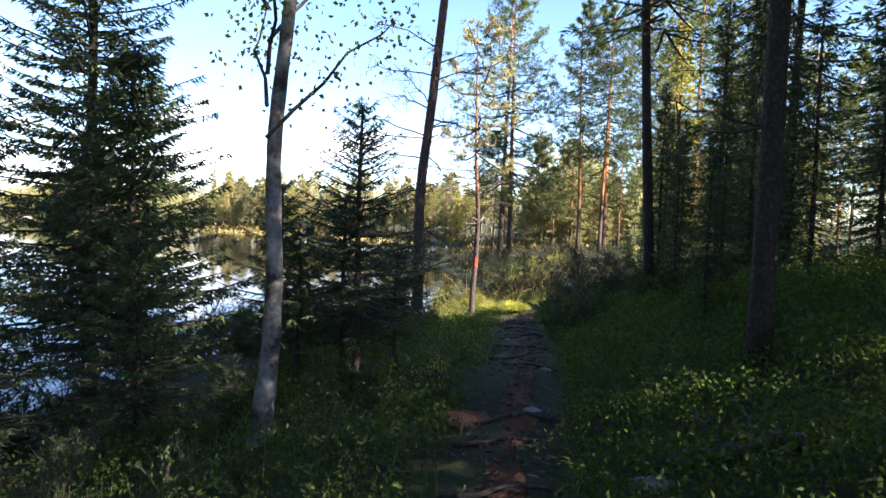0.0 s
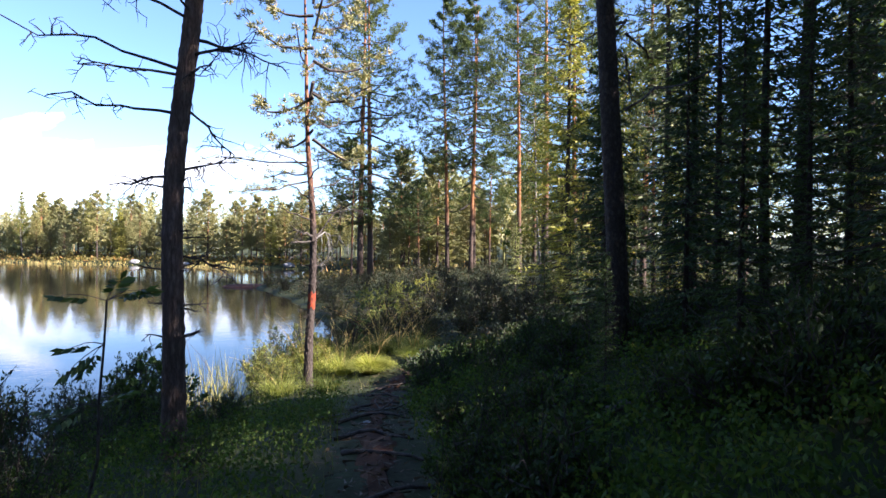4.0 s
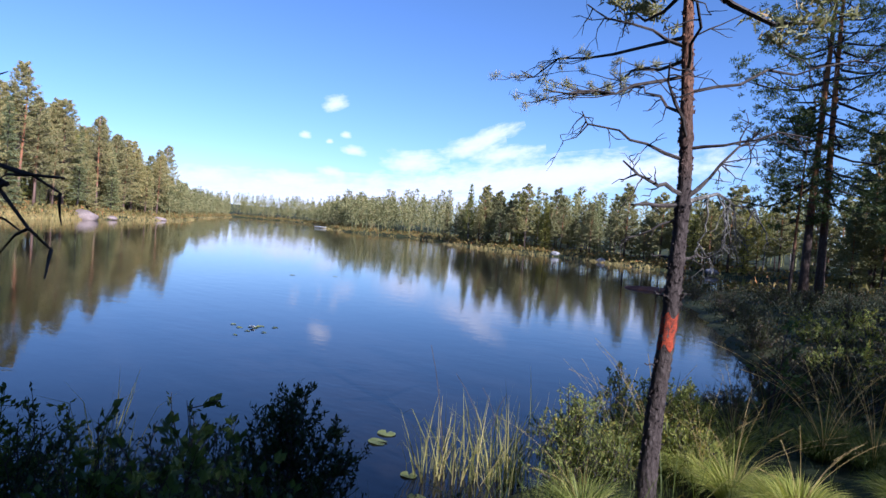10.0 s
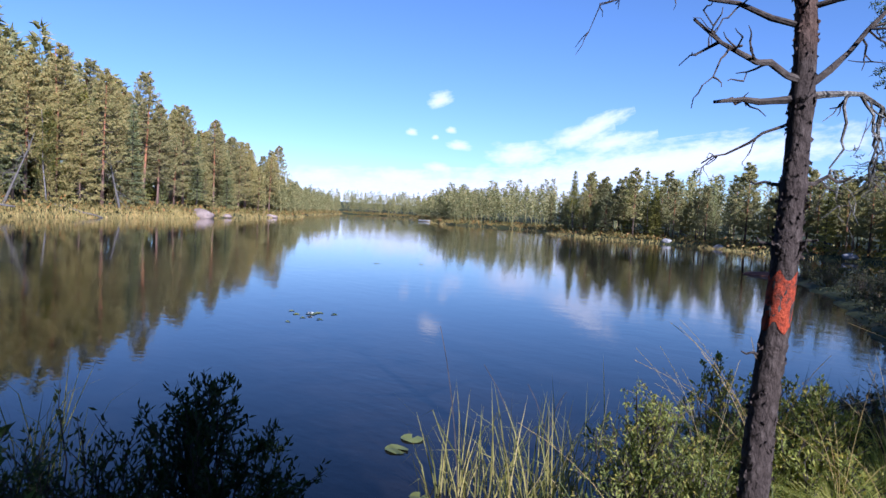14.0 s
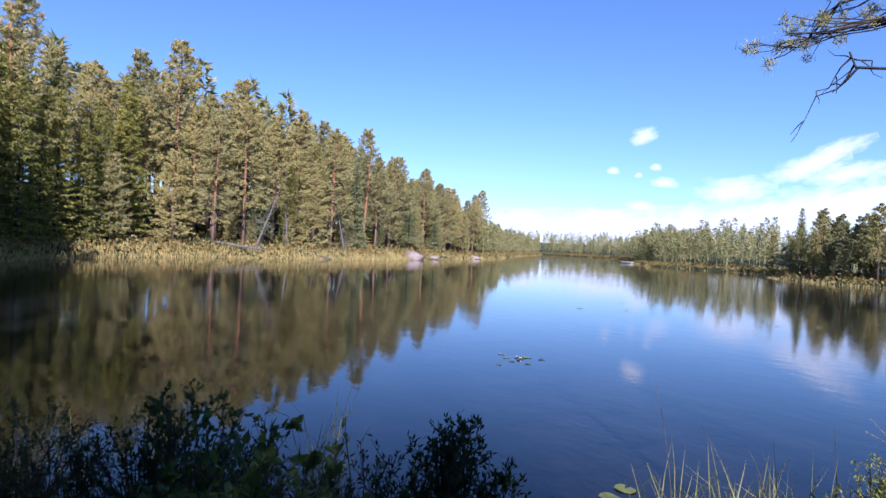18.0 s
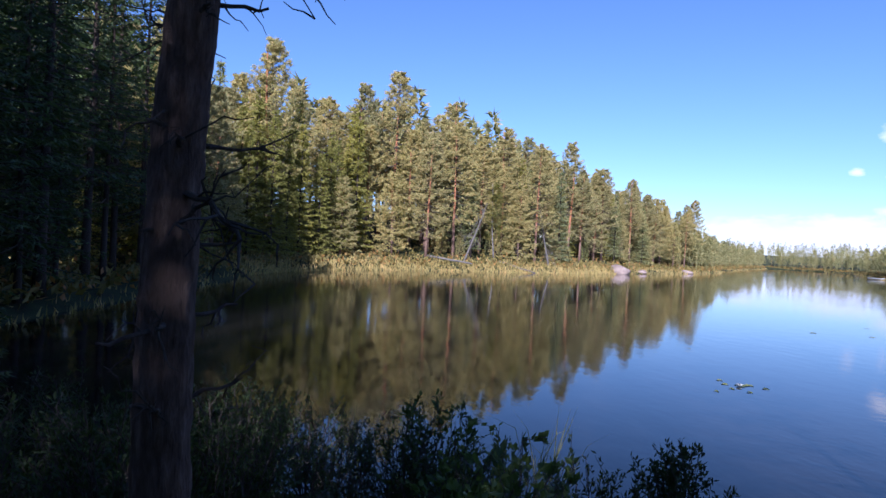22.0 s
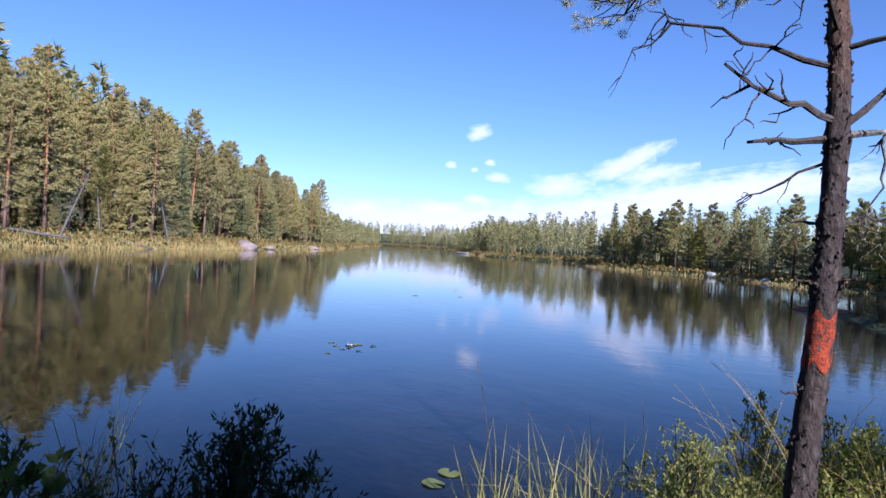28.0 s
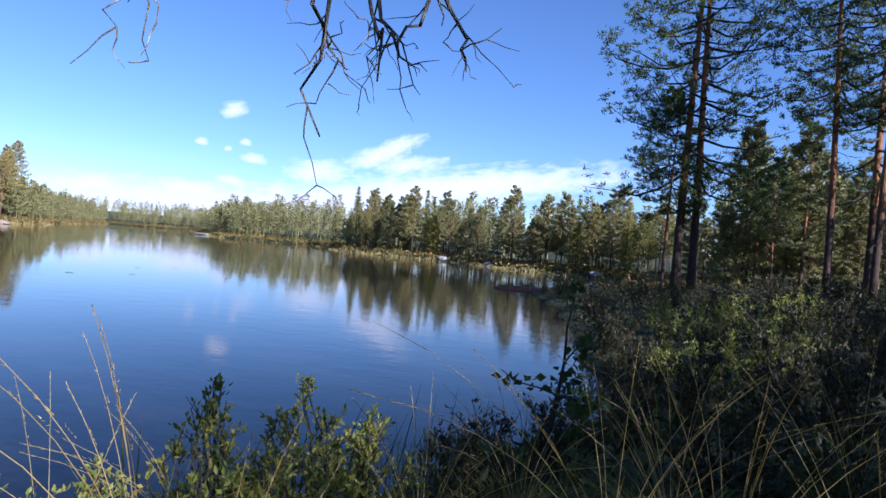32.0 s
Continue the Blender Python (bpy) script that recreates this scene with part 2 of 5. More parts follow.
_nt.links.new(_uv.outputs["UV"], _sub.inputs[0])
_nt.links.new(_sub.outputs[0], _len.inputs[0])
_wisp = noise_tex(_nt, coords(_nt, (0.011, 0.011, 0.03)), 1.0, 7.0, 0.62)
_sum = _nt.nodes.new("ShaderNodeMath")
_sum.operation = "SUBTRACT"
_nt.links.new(_wisp, _sum.inputs[0])
_nt.links.new(_len.outputs["Value"], _sum.inputs[1])
_soft = ramp(_nt, _sum.outputs[0], [(0.0, (0, 0, 0)), (0.3, (0.75, 0.75, 0.75)), (0.5, (0.95, 0.95, 0.95))])
_nt.links.new(_soft, _mx.inputs[0])
_nt.links.new(_tr.outputs[0], _mx.inputs[1])
_nt.links.new(_em.outputs[0], _mx.inputs[2])
_nt.links.new(_mx.outputs[0], _nt.nodes["Material Output"].inputs[0])


# ---- building ----
class Geo:
    """Gathers the vertices and faces of one mesh."""

    def __init__(self):
        self.v, self.f, self.n = [], [], 0

    def add(self, verts, faces):
        verts = np.asarray(verts, float).reshape(-1, 3)
        self.v.append(verts)
        self.f.extend((np.asarray(faces) + self.n).tolist())
        self.n += len(verts)

    def mesh(self, name, mat, smooth=False):
        me = bpy.data.meshes.new(name)
        me.from_pydata(np.concatenate(self.v).tolist() if self.v else [], [], self.f)
        me.materials.append(mat)
        if smooth:
            me.polygons.foreach_set("use_smooth", [True] * len(me.polygons))
        return me


MANY = ("branchwork", "crown", "tuft", "seed_head", "stemwork", "foliage", "twigwork")


def part(name, geo, mat, parent, label="", smooth=False):
    ob = new(name, geo.mesh(name, mat, smooth))
    ob.parent = parent
    return tagged(ob, label, kind="stuff" if name in MANY else "")


def thing(name, label, category, group="", at=(0, 0, 0), turn=0.0):
    return_ob = new(name)
    return_ob.location, return_ob.rotation_euler = at, (0, 0, turn)
    return_ob.empty_display_size = 0.2
    return tagged(return_ob, label, category, group)


def stuff(name, geo, mat, label, category):
    return tagged(new(name, geo.mesh(name, mat)), label, category, kind="stuff")


rng = np.random.default_rng(7)


def unit(a):
    return a / np.maximum(np.linalg.norm(a, axis=-1, keepdims=True), 1e-9)


def tube(geo, pts, rad, sides=6, rough=0.0, close=True):
    """A tapering round limb along pts."""
    pts, rad = np.asarray(pts, float), np.broadcast_to(np.asarray(rad, float), (len(pts),))
    d = unit(np.gradient(pts, axis=0))
    ref = np.array([0.0, 0, 1]) if abs(d[:, 2]).mean() < 0.8 else np.array([1.0, 0, 0])
    s = unit(np.cross(d, ref))
    u = np.cross(d, s)
    a = np.linspace(0, 2 * np.pi, sides, endpoint=False)
    r = rad[:, None] * (1 + (rough * rng.standard_normal((len(pts), sides)) if rough else 0))
    v = pts[:, None] + r[..., None] * (np.cos(a)[None, :, None] * s[:, None] + np.sin(a)[None, :, None] * u[:, None])
    i, j = np.meshgrid(np.arange(len(pts) - 1), np.arange(sides), indexing="ij")
    k = (j + 1) % sides
    f = np.stack([i * sides + j, i * sides + k, (i + 1) * sides + k, (i + 1) * sides + j], -1).reshape(-1, 4)
    n0 = geo.n
    geo.add(v.reshape(-1, 3), f)
    if close:
        geo.f.append([n0 + len(pts) * sides - sides + q for q in range(sides)])
        geo.f.append([n0 + q for q in range(sides)][::-1])


def blades(geo, c, d, length, width):
    """One pointed blade (a needle tuft, a far spray) for each centre and direction."""
    n = len(c)
    side = unit(np.cross(d, rng.standard_normal((n, 3)))) * np.broadcast_to(np.asarray(width, float), (n,))[:, None] / 2
    tip = c + d * np.broadcast_to(np.asarray(length, float), (n,))[:, None]
    v = np.stack([c - side, c + side, tip], 1).reshape(-1, 3)
    geo.add(v, np.arange(3 * n).reshape(-1, 3))


def leaves(geo, c, d, length, width, fold=0.15):
    """Broad leaves: a rhombus folded along its rib."""
    n = len(c)
    length, width = np.broadcast_to(np.asarray(length, float), (n,))[:, None], np.broadcast_to(np.asarray(width, float), (n,))[:, None]
    side = unit(np.cross(d, rng.standard_normal((n, 3))))
    up = np.cross(side, d)
    m = c + d * length * 0.45
    v = np.stack([c, m + side * width / 2 + up * width * fold, c + d * length, m - side * width / 2 + up * width * fold], 1).reshape(-1, 3)
    k = np.arange(n)[:, None] * 4
    geo.add(v, np.concatenate([k + np.array([[0, 1, 2]]), k + np.array([[0, 2, 3]])]))


def stalks(geo, c, d, length, width, droop):
    """Grass blades: three joints that bow over with their own weight."""
    n = len(c)
    length, width, droop = (np.broadcast_to(np.asarray(q, float), (n,))[:, None] for q in (length, width, droop))
    flat = d * np.array([1.0, 1, 0]) + rng.standard_normal((n, 3)) * 0.02
    side = unit(np.cross(d, np.array([0.0, 0, 1])) + 0.5 * rng.standard_normal((n, 3)) * np.array([1, 1, 0.2])) * width / 2
    p1 = c + d * length * 0.4
    p2 = p1 + unit(d + flat * droop * 1.5 - np.array([0, 0, 1]) * droop * 0.5) * length * 0.35
    p3 = p2 + unit(d + flat * droop * 3 - np.array([0, 0, 1]) * droop * 1.6) * length * 0.3
    v = np.stack([c - side, c + side, p1 - side * 0.9, p1 + side * 0.9, p2 - side * 0.6, p2 + side * 0.6, p3], 1).reshape(-1, 3)
    k = np.arange(n)[:, None] * 7
    geo.add(v, np.concatenate([k + np.array([[0, 1, 3]]), k + np.array([[0, 3, 2]]), k + np.array([[2, 3, 5]]), k + np.array([[2, 5, 4]]), k + np.array([[4, 5, 6]])]))


def rand_dirs(n, up=0.0):
    return unit(rng.standard_normal((n, 3)) + np.array([0, 0, up]))


def crooked(start, to, bends=5, wild=0.08, sag=0.0):
    """Points of a crooked bough from start to end."""
    start, to = np.asarray(start, float), np.asarray(to, float)
    s = np.linspace(0, 1, bends + 1)[:, None]
    p = start + (to - start) * s + rng.standard_normal((bends + 1, 3)) * wild * np.linalg.norm(to - start) * np.minimum(s, 1) * 0.7
    p[:, 2] -= sag * np.sin(np.pi * s[:, 0])
    p[0] = start
    return p


def limb_axis(z, heights, xs_, ys_):
    """A trunk's axis through the given places, its bends rounded off."""
    s = np.linspace(-0.3, 0.3, 7)
    zz = np.asarray(z, float)[:, None] + s[None]
    return np.column_stack([np.interp(zz, heights, xs_).mean(1), np.interp(zz, heights, ys_).mean(1), z])


def dead_bough(geo, start, to, r=0.015, twigs=6, tlen=0.35, wild=0.08, sag=0.0, hang=0.6):
    """A dead bough with bare side twigs that fork once more."""
    p = crooked(start, to, 6, wild, sag)
    tube(geo, p, np.linspace(r, r * 0.35, len(p)), 6, 0.12)
    run = np.linalg.norm(p[-1] - p[0])
    for _ in range(twigs):
        k = rng.uniform(0.3, 1.0) * (len(p) - 1)
        i = min(int(k), len(p) - 2)
        q = p[i] + (p[i + 1] - p[i]) * (k - i)
        d = unit(rng.standard_normal(3) + unit(p[-1] - p[0]) * 0.9 - np.array([0, 0, hang]))
        e = q + d * tlen * rng.uniform(0.4, 1.1)
        w = crooked(q, e, 4, 0.12)
        tube(geo, w, np.linspace(r * 0.4, r * 0.15, len(w)), 4, 0.1)
        for _ in range(2):
            j = rng.integers(1, len(w))
            e2 = w[j] + unit(rng.standard_normal(3) + d * 0.8 - np.array([0, 0, hang * 0.6])) * tlen * rng.uniform(0.2, 0.5)
            tube(geo, crooked(w[j], e2, 3, 0.12), np.linspace(r * 0.25, r * 0.1, 4), 4)
    return p


# ---- trees ----
def pine_crown(wood, green, h, z0, reach, limbs, tufts, per, size, spread=0.22, thin=0.0, cone=0.0, wide=0.3):
    for i in range(limbs):
        u = (i + rng.uniform(0, 1)) / limbs
        z = z0 + (h - z0) * u
        az = i * 2.4 + rng.uniform(-0.5, 0.5)
        run = reach * (0.45 + 0.55 * math.sin(math.pi * min(1, 0.25 + u * 0.8))) * (1 - u ** 4) * rng.uniform(0.65, 1.15) + 0.3
        run = run * (1 - cone) + cone * (reach * (1.05 - u) ** 0.8 * rng.uniform(0.6, 1.15) + 0.2)
        rise = math.tan(radians(-8 + 50 * u + rng.uniform(-10, 12)))
        out = np.array([math.cos(az), math.sin(az), 0])
        s = np.linspace(0, 1, 5)[:, None]
        p = np.array([0, 0, z]) + out * run * s + np.array([0, 0, 1]) * run * (rise * s - 0.18 * np.sin(np.pi * s)) + rng.standard_normal((5, 3)) * 0.05 * run * s
        tube(wood, p, np.linspace(0.022 + 0.012 * run, 0.008, 5), 4)
        if rng.uniform() < thin:
            continue
        k = rng.uniform(0.3, 1.05, tufts) ** 0.7 * 4
        a = np.minimum(k.astype(int), 3)
        c = p[a] + (p[a + 1] - p[a]) * (k - a)[:, None]
        side = np.cross(out, [0, 0, 1])
        c = c + side * rng.standard_normal((tufts, 1)) * run * spread + np.array([0, 0, 1]) * (rng.standard_normal((tufts, 1)) * 0.07 * run + 0.05)
        cc = np.repeat(c, per, 0) + rng.standard_normal((tufts * per, 3)) * size * np.array([0.5, 0.5, 0.25])
        blades(green, cc, unit(rand_dirs(tufts * per, 0.5) + out * 0.4), size * rng.uniform(0.7, 1.3, tufts * per), size * wide)


def spruce_crown(wood, green, h, z0, reach, whorls, per, sprays, size, droop=0.35):
    for w in range(whorls):
        u = (w + rng.uniform(0, 0.6)) / whorls
        z = z0 + (h - z0) * u
        run0 = reach * (1 - u) ** 0.85 + 0.12
        for b in range(per):
            az = 2 * np.pi * (b + rng.uniform(-0.3, 0.3)) / per + w * 1.1
            run = run0 * rng.uniform(0.65, 1.15)
            out = np.array([math.cos(az), math.sin(az), 0])
            s = np.linspace(0, 1, 4)[:, None]
            lift = 0.55 * u - droop * (1 - u)
            zb = min(z + rng.uniform(-0.5, 0.5) * (h - z0) / whorls, h * 0.985)
            p = np.array([0, 0, zb]) + out * run * s + np.array([0, 0, 1]) * run * ((lift + rng.uniform(-0.14, 0.1)) * s + 0.16 * s ** 3)
            tube(wood, p, np.linspace(0.008 + 0.012 * run, 0.004, 4), 3, close=False)
            n = max(4, int(sprays * (0.35 + run / reach)))
            k = rng.uniform(0.12, 1.0, n) * 3
            a = np.minimum(k.astype(int), 2)
            c = p[a] + (p[a + 1] - p[a]) * (k - a)[:, None]
            side = np.cross(out, [0, 0, 1]) * rng.choice([-1, 1], (n, 1))
            width = 0.3 * run * (1 - k / 3.4)[:, None]
            c = c + side * width * rng.uniform(0, 1, (n, 1)) - np.array([0, 0, 1]) * rng.uniform(0, 0.5, (n, 1)) * size
            blades(green, c, unit(side * 0.8 + out * 0.7 - np.array([0, 0, 0.45]) + 0.35 * rng.standard_normal((n, 3))), size * rng.uniform(0.7, 1.4, n), size * 0.32)


def trunk_tube(geo, h, r, lean=(0, 0), wob=0.15, sides=9, rings=14, rough=0.03, foot=1.3):
    s = np.linspace(0, 1, rings)
    wobble = np.stack([np.sin(s * 5 + rng.uniform(0, 6)), np.sin(s * 4 + rng.uniform(0, 6))], 1) * wob * s[:, None] * (1 - s[:, None])
    p = np.column_stack([lean[0] * s + wobble[:, 0], lean[1] * s + wobble[:, 1], -0.25 + (h + 0.25) * s])
    rad = r * (1 - 0.88 * s) * (1 + (foot - 1) * np.exp(-s * h * 2.5)) + 0.01
    tube(geo, p, rad, sides, rough)
    return p


def tree(kind, label, h, r, group, crown, bark_mat, leaf_mat, category=None, **kw):
    """A tree: trunk, bare boughs and crown."""
    t = thing(kind, label, category or kind.split("_")[0] + " tree", group)
    trunk, boughs, green = Geo(), Geo(), Geo()
    trunk_tube(trunk, h, r, kw.get("lean", (0, 0)), kw.get("wob", 0.15), kw.get("sides", 8), kw.get("rings", 12))
    crown(boughs, green)
    for _ in range(kw.get("stubs", 0)):
        z, az = rng.uniform(0.12, 0.5) * h, rng.uniform(0, 6.28)
        dead_bough(boughs, (0, 0, z), (math.cos(az) * rng.uniform(0.5, 1.5), math.sin(az) * rng.uniform(0.5, 1.5), z + rng.uniform(-0.4, 0.2)), 0.014, 3, 0.4)
    part("trunk", trunk, bark_mat, t, smooth=True)
    part("branchwork", boughs, kw.get("bough_mat", M_TWIG), t)
    part("crown", green, leaf_mat, t)
    return t


def place(proto, spots, used):
    """Sets the prototype on the first free spot and copies of it on the rest; spots: x, y, z, turn, size."""
    for x, y, z, turn, size in spots:
        m = Matrix.Translation((x, y, z)) @ Matrix.Rotation(turn, 4, "Z") @ Matrix.Scale(size, 4)
        if proto.name in used:
            copy_thing(proto, m)
        else:
            proto.matrix_basis = m
            used.add(proto.name)


# ---- lay of the land: the lake's shoreline, the path and the height of the ground ----
SHORE = np.array([(-7, 11), (-4, 11.6), (-3.3, 13.2), (-3.7, 15.5), (-3.4, 18.2), (-2.7, 20.2), (-1.6, 21.7), (-0.5, 22.6), (0.3, 23.3), (0.7, 24.4), (1.0, 27), (1.7, 30), (2.4, 32), (2.3, 35), (1.2, 36.6),
                  (0, 41), (-2.2, 48), (-6.2, 56.6), (-4, 60), (0, 66), (1, 76), (-4, 86), (-15, 88), (-27, 97), (-42, 100), (-52, 105), (-68, 122), (-92, 122), (-112, 138),
                  (-150, 172), (-185, 200), (-215, 190), (-170, 150), (-130, 112), (-106, 95), (-96, 82.5), (-80, 62), (-71.5, 50), (-67, 40), (-63.5, 30), (-57, 21.5), (-49, 16.5), (-44, 14.8), (-36, 14.2), (-29, 13.4), (-20, 12), (-12, 11)], float)
HP_Y, HP_Z = [-10, 6, 10, 14, 17, 19, 21, 23, 25, 30, 40, 55, 100], [1.8, 1.55, 1.4, 1.5, 1.32, 1.2, 0.9, 0.68, 0.65, 0.8, 1.0, 1.25, 1.6]
PX_Y, PX_X = [-10, 6, 10, 14, 17, 19, 21, 23, 25, 30, 40, 60, 100], [4, 3.8, 3.7, 3.8, 3.75, 3.6, 3.55, 3.7, 4.1, 5.2, 6.0, 7.0, 8]


def shore_distance(x, y):
    """Metres to the shoreline, negative on the lake."""
    x, y = np.asarray(x, float), np.asarray(y, float)
    best, inside = np.full(x.shape, 1e9), np.zeros(x.shape, bool)
    for a, b in zip(SHORE, np.roll(SHORE, -1, 0)):
        e = b - a
        t = np.clip(((x - a[0]) * e[0] + (y - a[1]) * e[1]) / (e @ e), 0, 1)
        best = np.minimum(best, np.hypot(x - a[0] - t * e[0], y - a[1] - t * e[1]))
        cross = (a[1] > y) != (b[1] > y)
        inside ^= cross & (x < (b[0] - a[0]) * (y - a[1]) / (b[1] - a[1] + 1e-12) + a[0])
    return np.where(inside, -best, best)


def wave(x, y, s, seed=0.0):
    return (np.sin(x * s + seed) * np.cos(y * s * 1.3 + seed * 2) + 0.5 * np.sin(x * s * 2.3 + y * s * 1.9 + seed * 3) + 0.3 * np.cos(x * s * 4.1 - y * s * 3.7 + seed)) / 1.8


def ground_z(x, y):
    x, y = np.asarray(x, float), np.asarray(y, float)
    d = shore_distance(x, y) + 0.25 * wave(x, y, 1.7, 1.0)
    hp, e = np.interp(y, HP_Y, HP_Z), x - np.interp(y, PX_Y, PX_X)
    dd = np.maximum(d, 0)
    west = hp * np.clip(dd / (dd + np.maximum(-e, 0) + 1e-6), 0, 1) ** 0.7
    steep = np.interp(y, [20, 26, 34], [0.45, 0.2, 0.1])
    east = hp + steep * (np.clip(e, 0.45, 2.2) - 0.45) + 0.17 * np.clip(e - 2.2, 0, 14) + 0.08 * np.clip(e - 16, 0, 60)
    east = np.where(y > 26, hp + (east - hp) * np.clip(1 - (y - 26) / 16, 0.45, 1), east)
    near = np.where(e < 0, west, east)
    rise = np.clip((-30 - x) / 15, 0, 1) * np.clip((112 - y) / 70, 0.12, 1)
    slope, cap = 0.06 + 0.26 * rise, 7.0 + 4.0 * rise
    far = cap * (1 - np.exp(-slope * dd / cap)) + 0.25 * np.minimum(dd, 1)
    w = np.clip((x + 12) / 6, 0, 1) * np.clip((66 - y) / 12, 0, 1)
    z = near * w + far * (1 - w) + 0.05 * wave(x, y, 2.2, 4.0) * np.minimum(dd, 1) + 0.02 * wave(x, y, 7.0, 2.0) * np.minimum(dd, 1)
    return np.where(d > 0, z, np.maximum(-2.0, 0.5 * d - 0.03))


def gz(x, y):
    return float(ground_z(np.array([x]), np.array([y]))[0])


def graded(lo, hi, fine_lo, fine_hi, step, grow):
    mid = list(np.arange(fine_lo, fine_hi + step / 2, step))
    a, s, left = fine_lo, step, []
    while a > lo:
        s *= grow
        a -= s
        left.append(a)
    a, s, right = fine_hi, step, []
    while a < hi:
        s *= grow
        a += s
        right.append(a)
    return np.array(left[::-1] + mid + right)


xs, ys = graded(-1800, 1800, -4, 12, 0.2, 1.045), graded(-1800, 1800, 2, 42, 0.25, 1.045)
gx, gy = np.meshgrid(xs, ys)
gv = np.stack([gx, gy, ground_z(gx, gy)], -1).reshape(-1, 3)
ni, nj = len(ys), len(xs)
ii, jj = np.meshgrid(np.arange(ni - 1), np.arange(nj - 1), indexing="ij")
q = (ii * nj + jj).ravel()
land = Geo()
land.add(gv, np.stack([q, q + 1, q + nj + 1, q + nj], 1))
ground = tagged(new("ground", land.mesh("ground", M_GROUND, True)), "mossy forest floor of peat, needles and low green", "ground", kind="structure")

lake = Geo()
lake.add([(-700, -60, 0), (60, -60, 0), (60, 500, 0), (-700, 500, 0)], [[0, 1, 2, 3]])
water = tagged(new("water", lake.mesh("water", M_WATER)), "still dark forest lake mirroring the blue sky", "lake", kind="structure")

trail = Geo()
ty = np.arange(2.0, 26.0, 0.18)
tx = np.interp(ty, PX_Y, PX_X)
rows_n = 7
half = 0.14 + 0.045 * np.sin(ty * 2.1) + 0.04 * np.sin(ty * 5.3)
lat = np.linspace(-1, 1, rows_n)
px_ = tx[:, None] + lat[None] * half[:, None] + 0.05 * np.sin(ty[:, None] * 4 + lat[None] * 3)
py_ = np.repeat(ty[:, None], rows_n, 1)
pz_ = ground_z(px_, py_) + 0.03 - 0.045 * (1 - lat[None] ** 2) * 0.4 - 0.04 * (abs(lat[None]) > 0.99) + 0.012 * rng.standard_normal(px_.shape)
ii, jj = np.meshgrid(np.arange(len(ty) - 1), np.arange(rows_n - 1), indexing="ij")
q = (ii * rows_n + jj).ravel()
trail.add(np.stack([px_, py_, pz_], -1), np.stack([q, q + 1, q + rows_n + 1, q + rows_n], 1))
tagged(new("path", trail.mesh("path", M_DIRT, True)), "narrow trodden path of dark brown peat", "path", kind="structure")


# ---- the large trees of the near shore ----
def old_pine():
    """The thick dark pine at the water's edge with dead boughs in whorls."""
    x, y = 1.54, 19.43
    z0 = gz(x, y)
    t = thing("pine", "tall dark-barked pine with bare dead boughs at the lakeside", "pine tree", at=(x, y, z0))
    wood, dead, green = Geo(), Geo(), Geo()
    zs = np.concatenate([np.linspace(-0.3, 7, 150), np.linspace(7.2, 17, 30)])

    def axis(z):
        h = np.array([0.5, 1.35, 2.4, 3.1, 3.45, 3.8, 4.5, 5.2, 17.0]) - z0
        return limb_axis(z, h, np.array([1.53, 1.54, 1.536, 1.513, 1.511, 1.515, 1.573, 1.65, 2.6]) - x, np.array([19.42, 19.42, 19.4, 19.41, 19.43, 19.46, 19.5, 19.54, 20.0]) - y)

    bend = axis(zs)
    rad = (0.112 - 0.0045 * np.clip(zs, 0, 16)) * (1 + 0.55 * np.exp(-np.maximum(zs + 0.3, 0) * 2.2))
    tube(wood, bend, rad, 26, 0.035)
    part("trunk", wood, M_PINE_BARK_DARK, t, "dark grey-brown plated bark", True)
    for zw in (1.2, 1.58, 1.9, 2.28, 2.8):
        for az in (3.3, 5.9, 0.4, 2.2):
            a = az + rng.uniform(-0.3, 0.3)
            run = rng.uniform(0.16, 0.4)
            dead = Geo()
            o = axis(np.array([zw + rng.uniform(-0.05, 0.05)]))[0]
            dead_bough(dead, o, o + np.array([math.cos(a) * run, math.sin(a) * run, rng.uniform(-0.03, 0.14)]), 0.014, 2, 0.2, 0.04, 0.0, 0.2)
            part("dead_bough", dead, M_TWIG, t)
    for zs_, to in ((4.4, (0.29, 19.45, 4.5)), (4.85, (-0.15, 19.4, 5.25)), (4.8, (0.75, 19.0, 4.75)), (3.78, (1.95, 20.1, 3.99)), (3.75, (0.95, 19.3, 3.62)), (2.95, (1.95, 19.75, 2.75)), (4.75, (1.95, 19.2, 4.85)), (4.5, (2.05, 19.6, 4.0)), (5.0, (2.4, 19.3, 5.1)), (5.2, (2.5, 19.9, 5.0))):
        dead = Geo()
        o = axis(np.array([zs_ - z0]))[0]
        dead_bough(dead, o, np.array(to) - np.array([x, y, z0]), 0.018, 8, 0.32, 0.05, -0.03, 0.5)
        part("dead_bough", dead, M_TWIG, t)
    for to in ((-0.8, -0.5, 4.7), (1.0, -0.5, 5.2), (0.4, 0.9, 4.4), (-0.3, -1.2, 4.9), (-1.6, 0.5, 5.4), (1.1, 0.4, 5.8), (0.2, -1.1, 5.6), (-1.0, -1.0, 6.0), (0.6, 0.9, 5.3)):
        dead = Geo()
        o = axis(np.array([to[2] + rng.uniform(-0.5, 0.1)]))[0]
        dead_bough(dead, o, (to[0] + o[0], to[1], to[2]), 0.016, 14, 0.4, 0.05, -0.05, 0.4)
        part("dead_bough", dead, M_TWIG, t)
    boughs = Geo()
    pine_crown(boughs, green, 17, 8.5, 2.4, 26, 26, 9, 0.16)
    part("branchwork", boughs, M_PINE_BARK, t)
    part("crown", green, M_PINE, t)


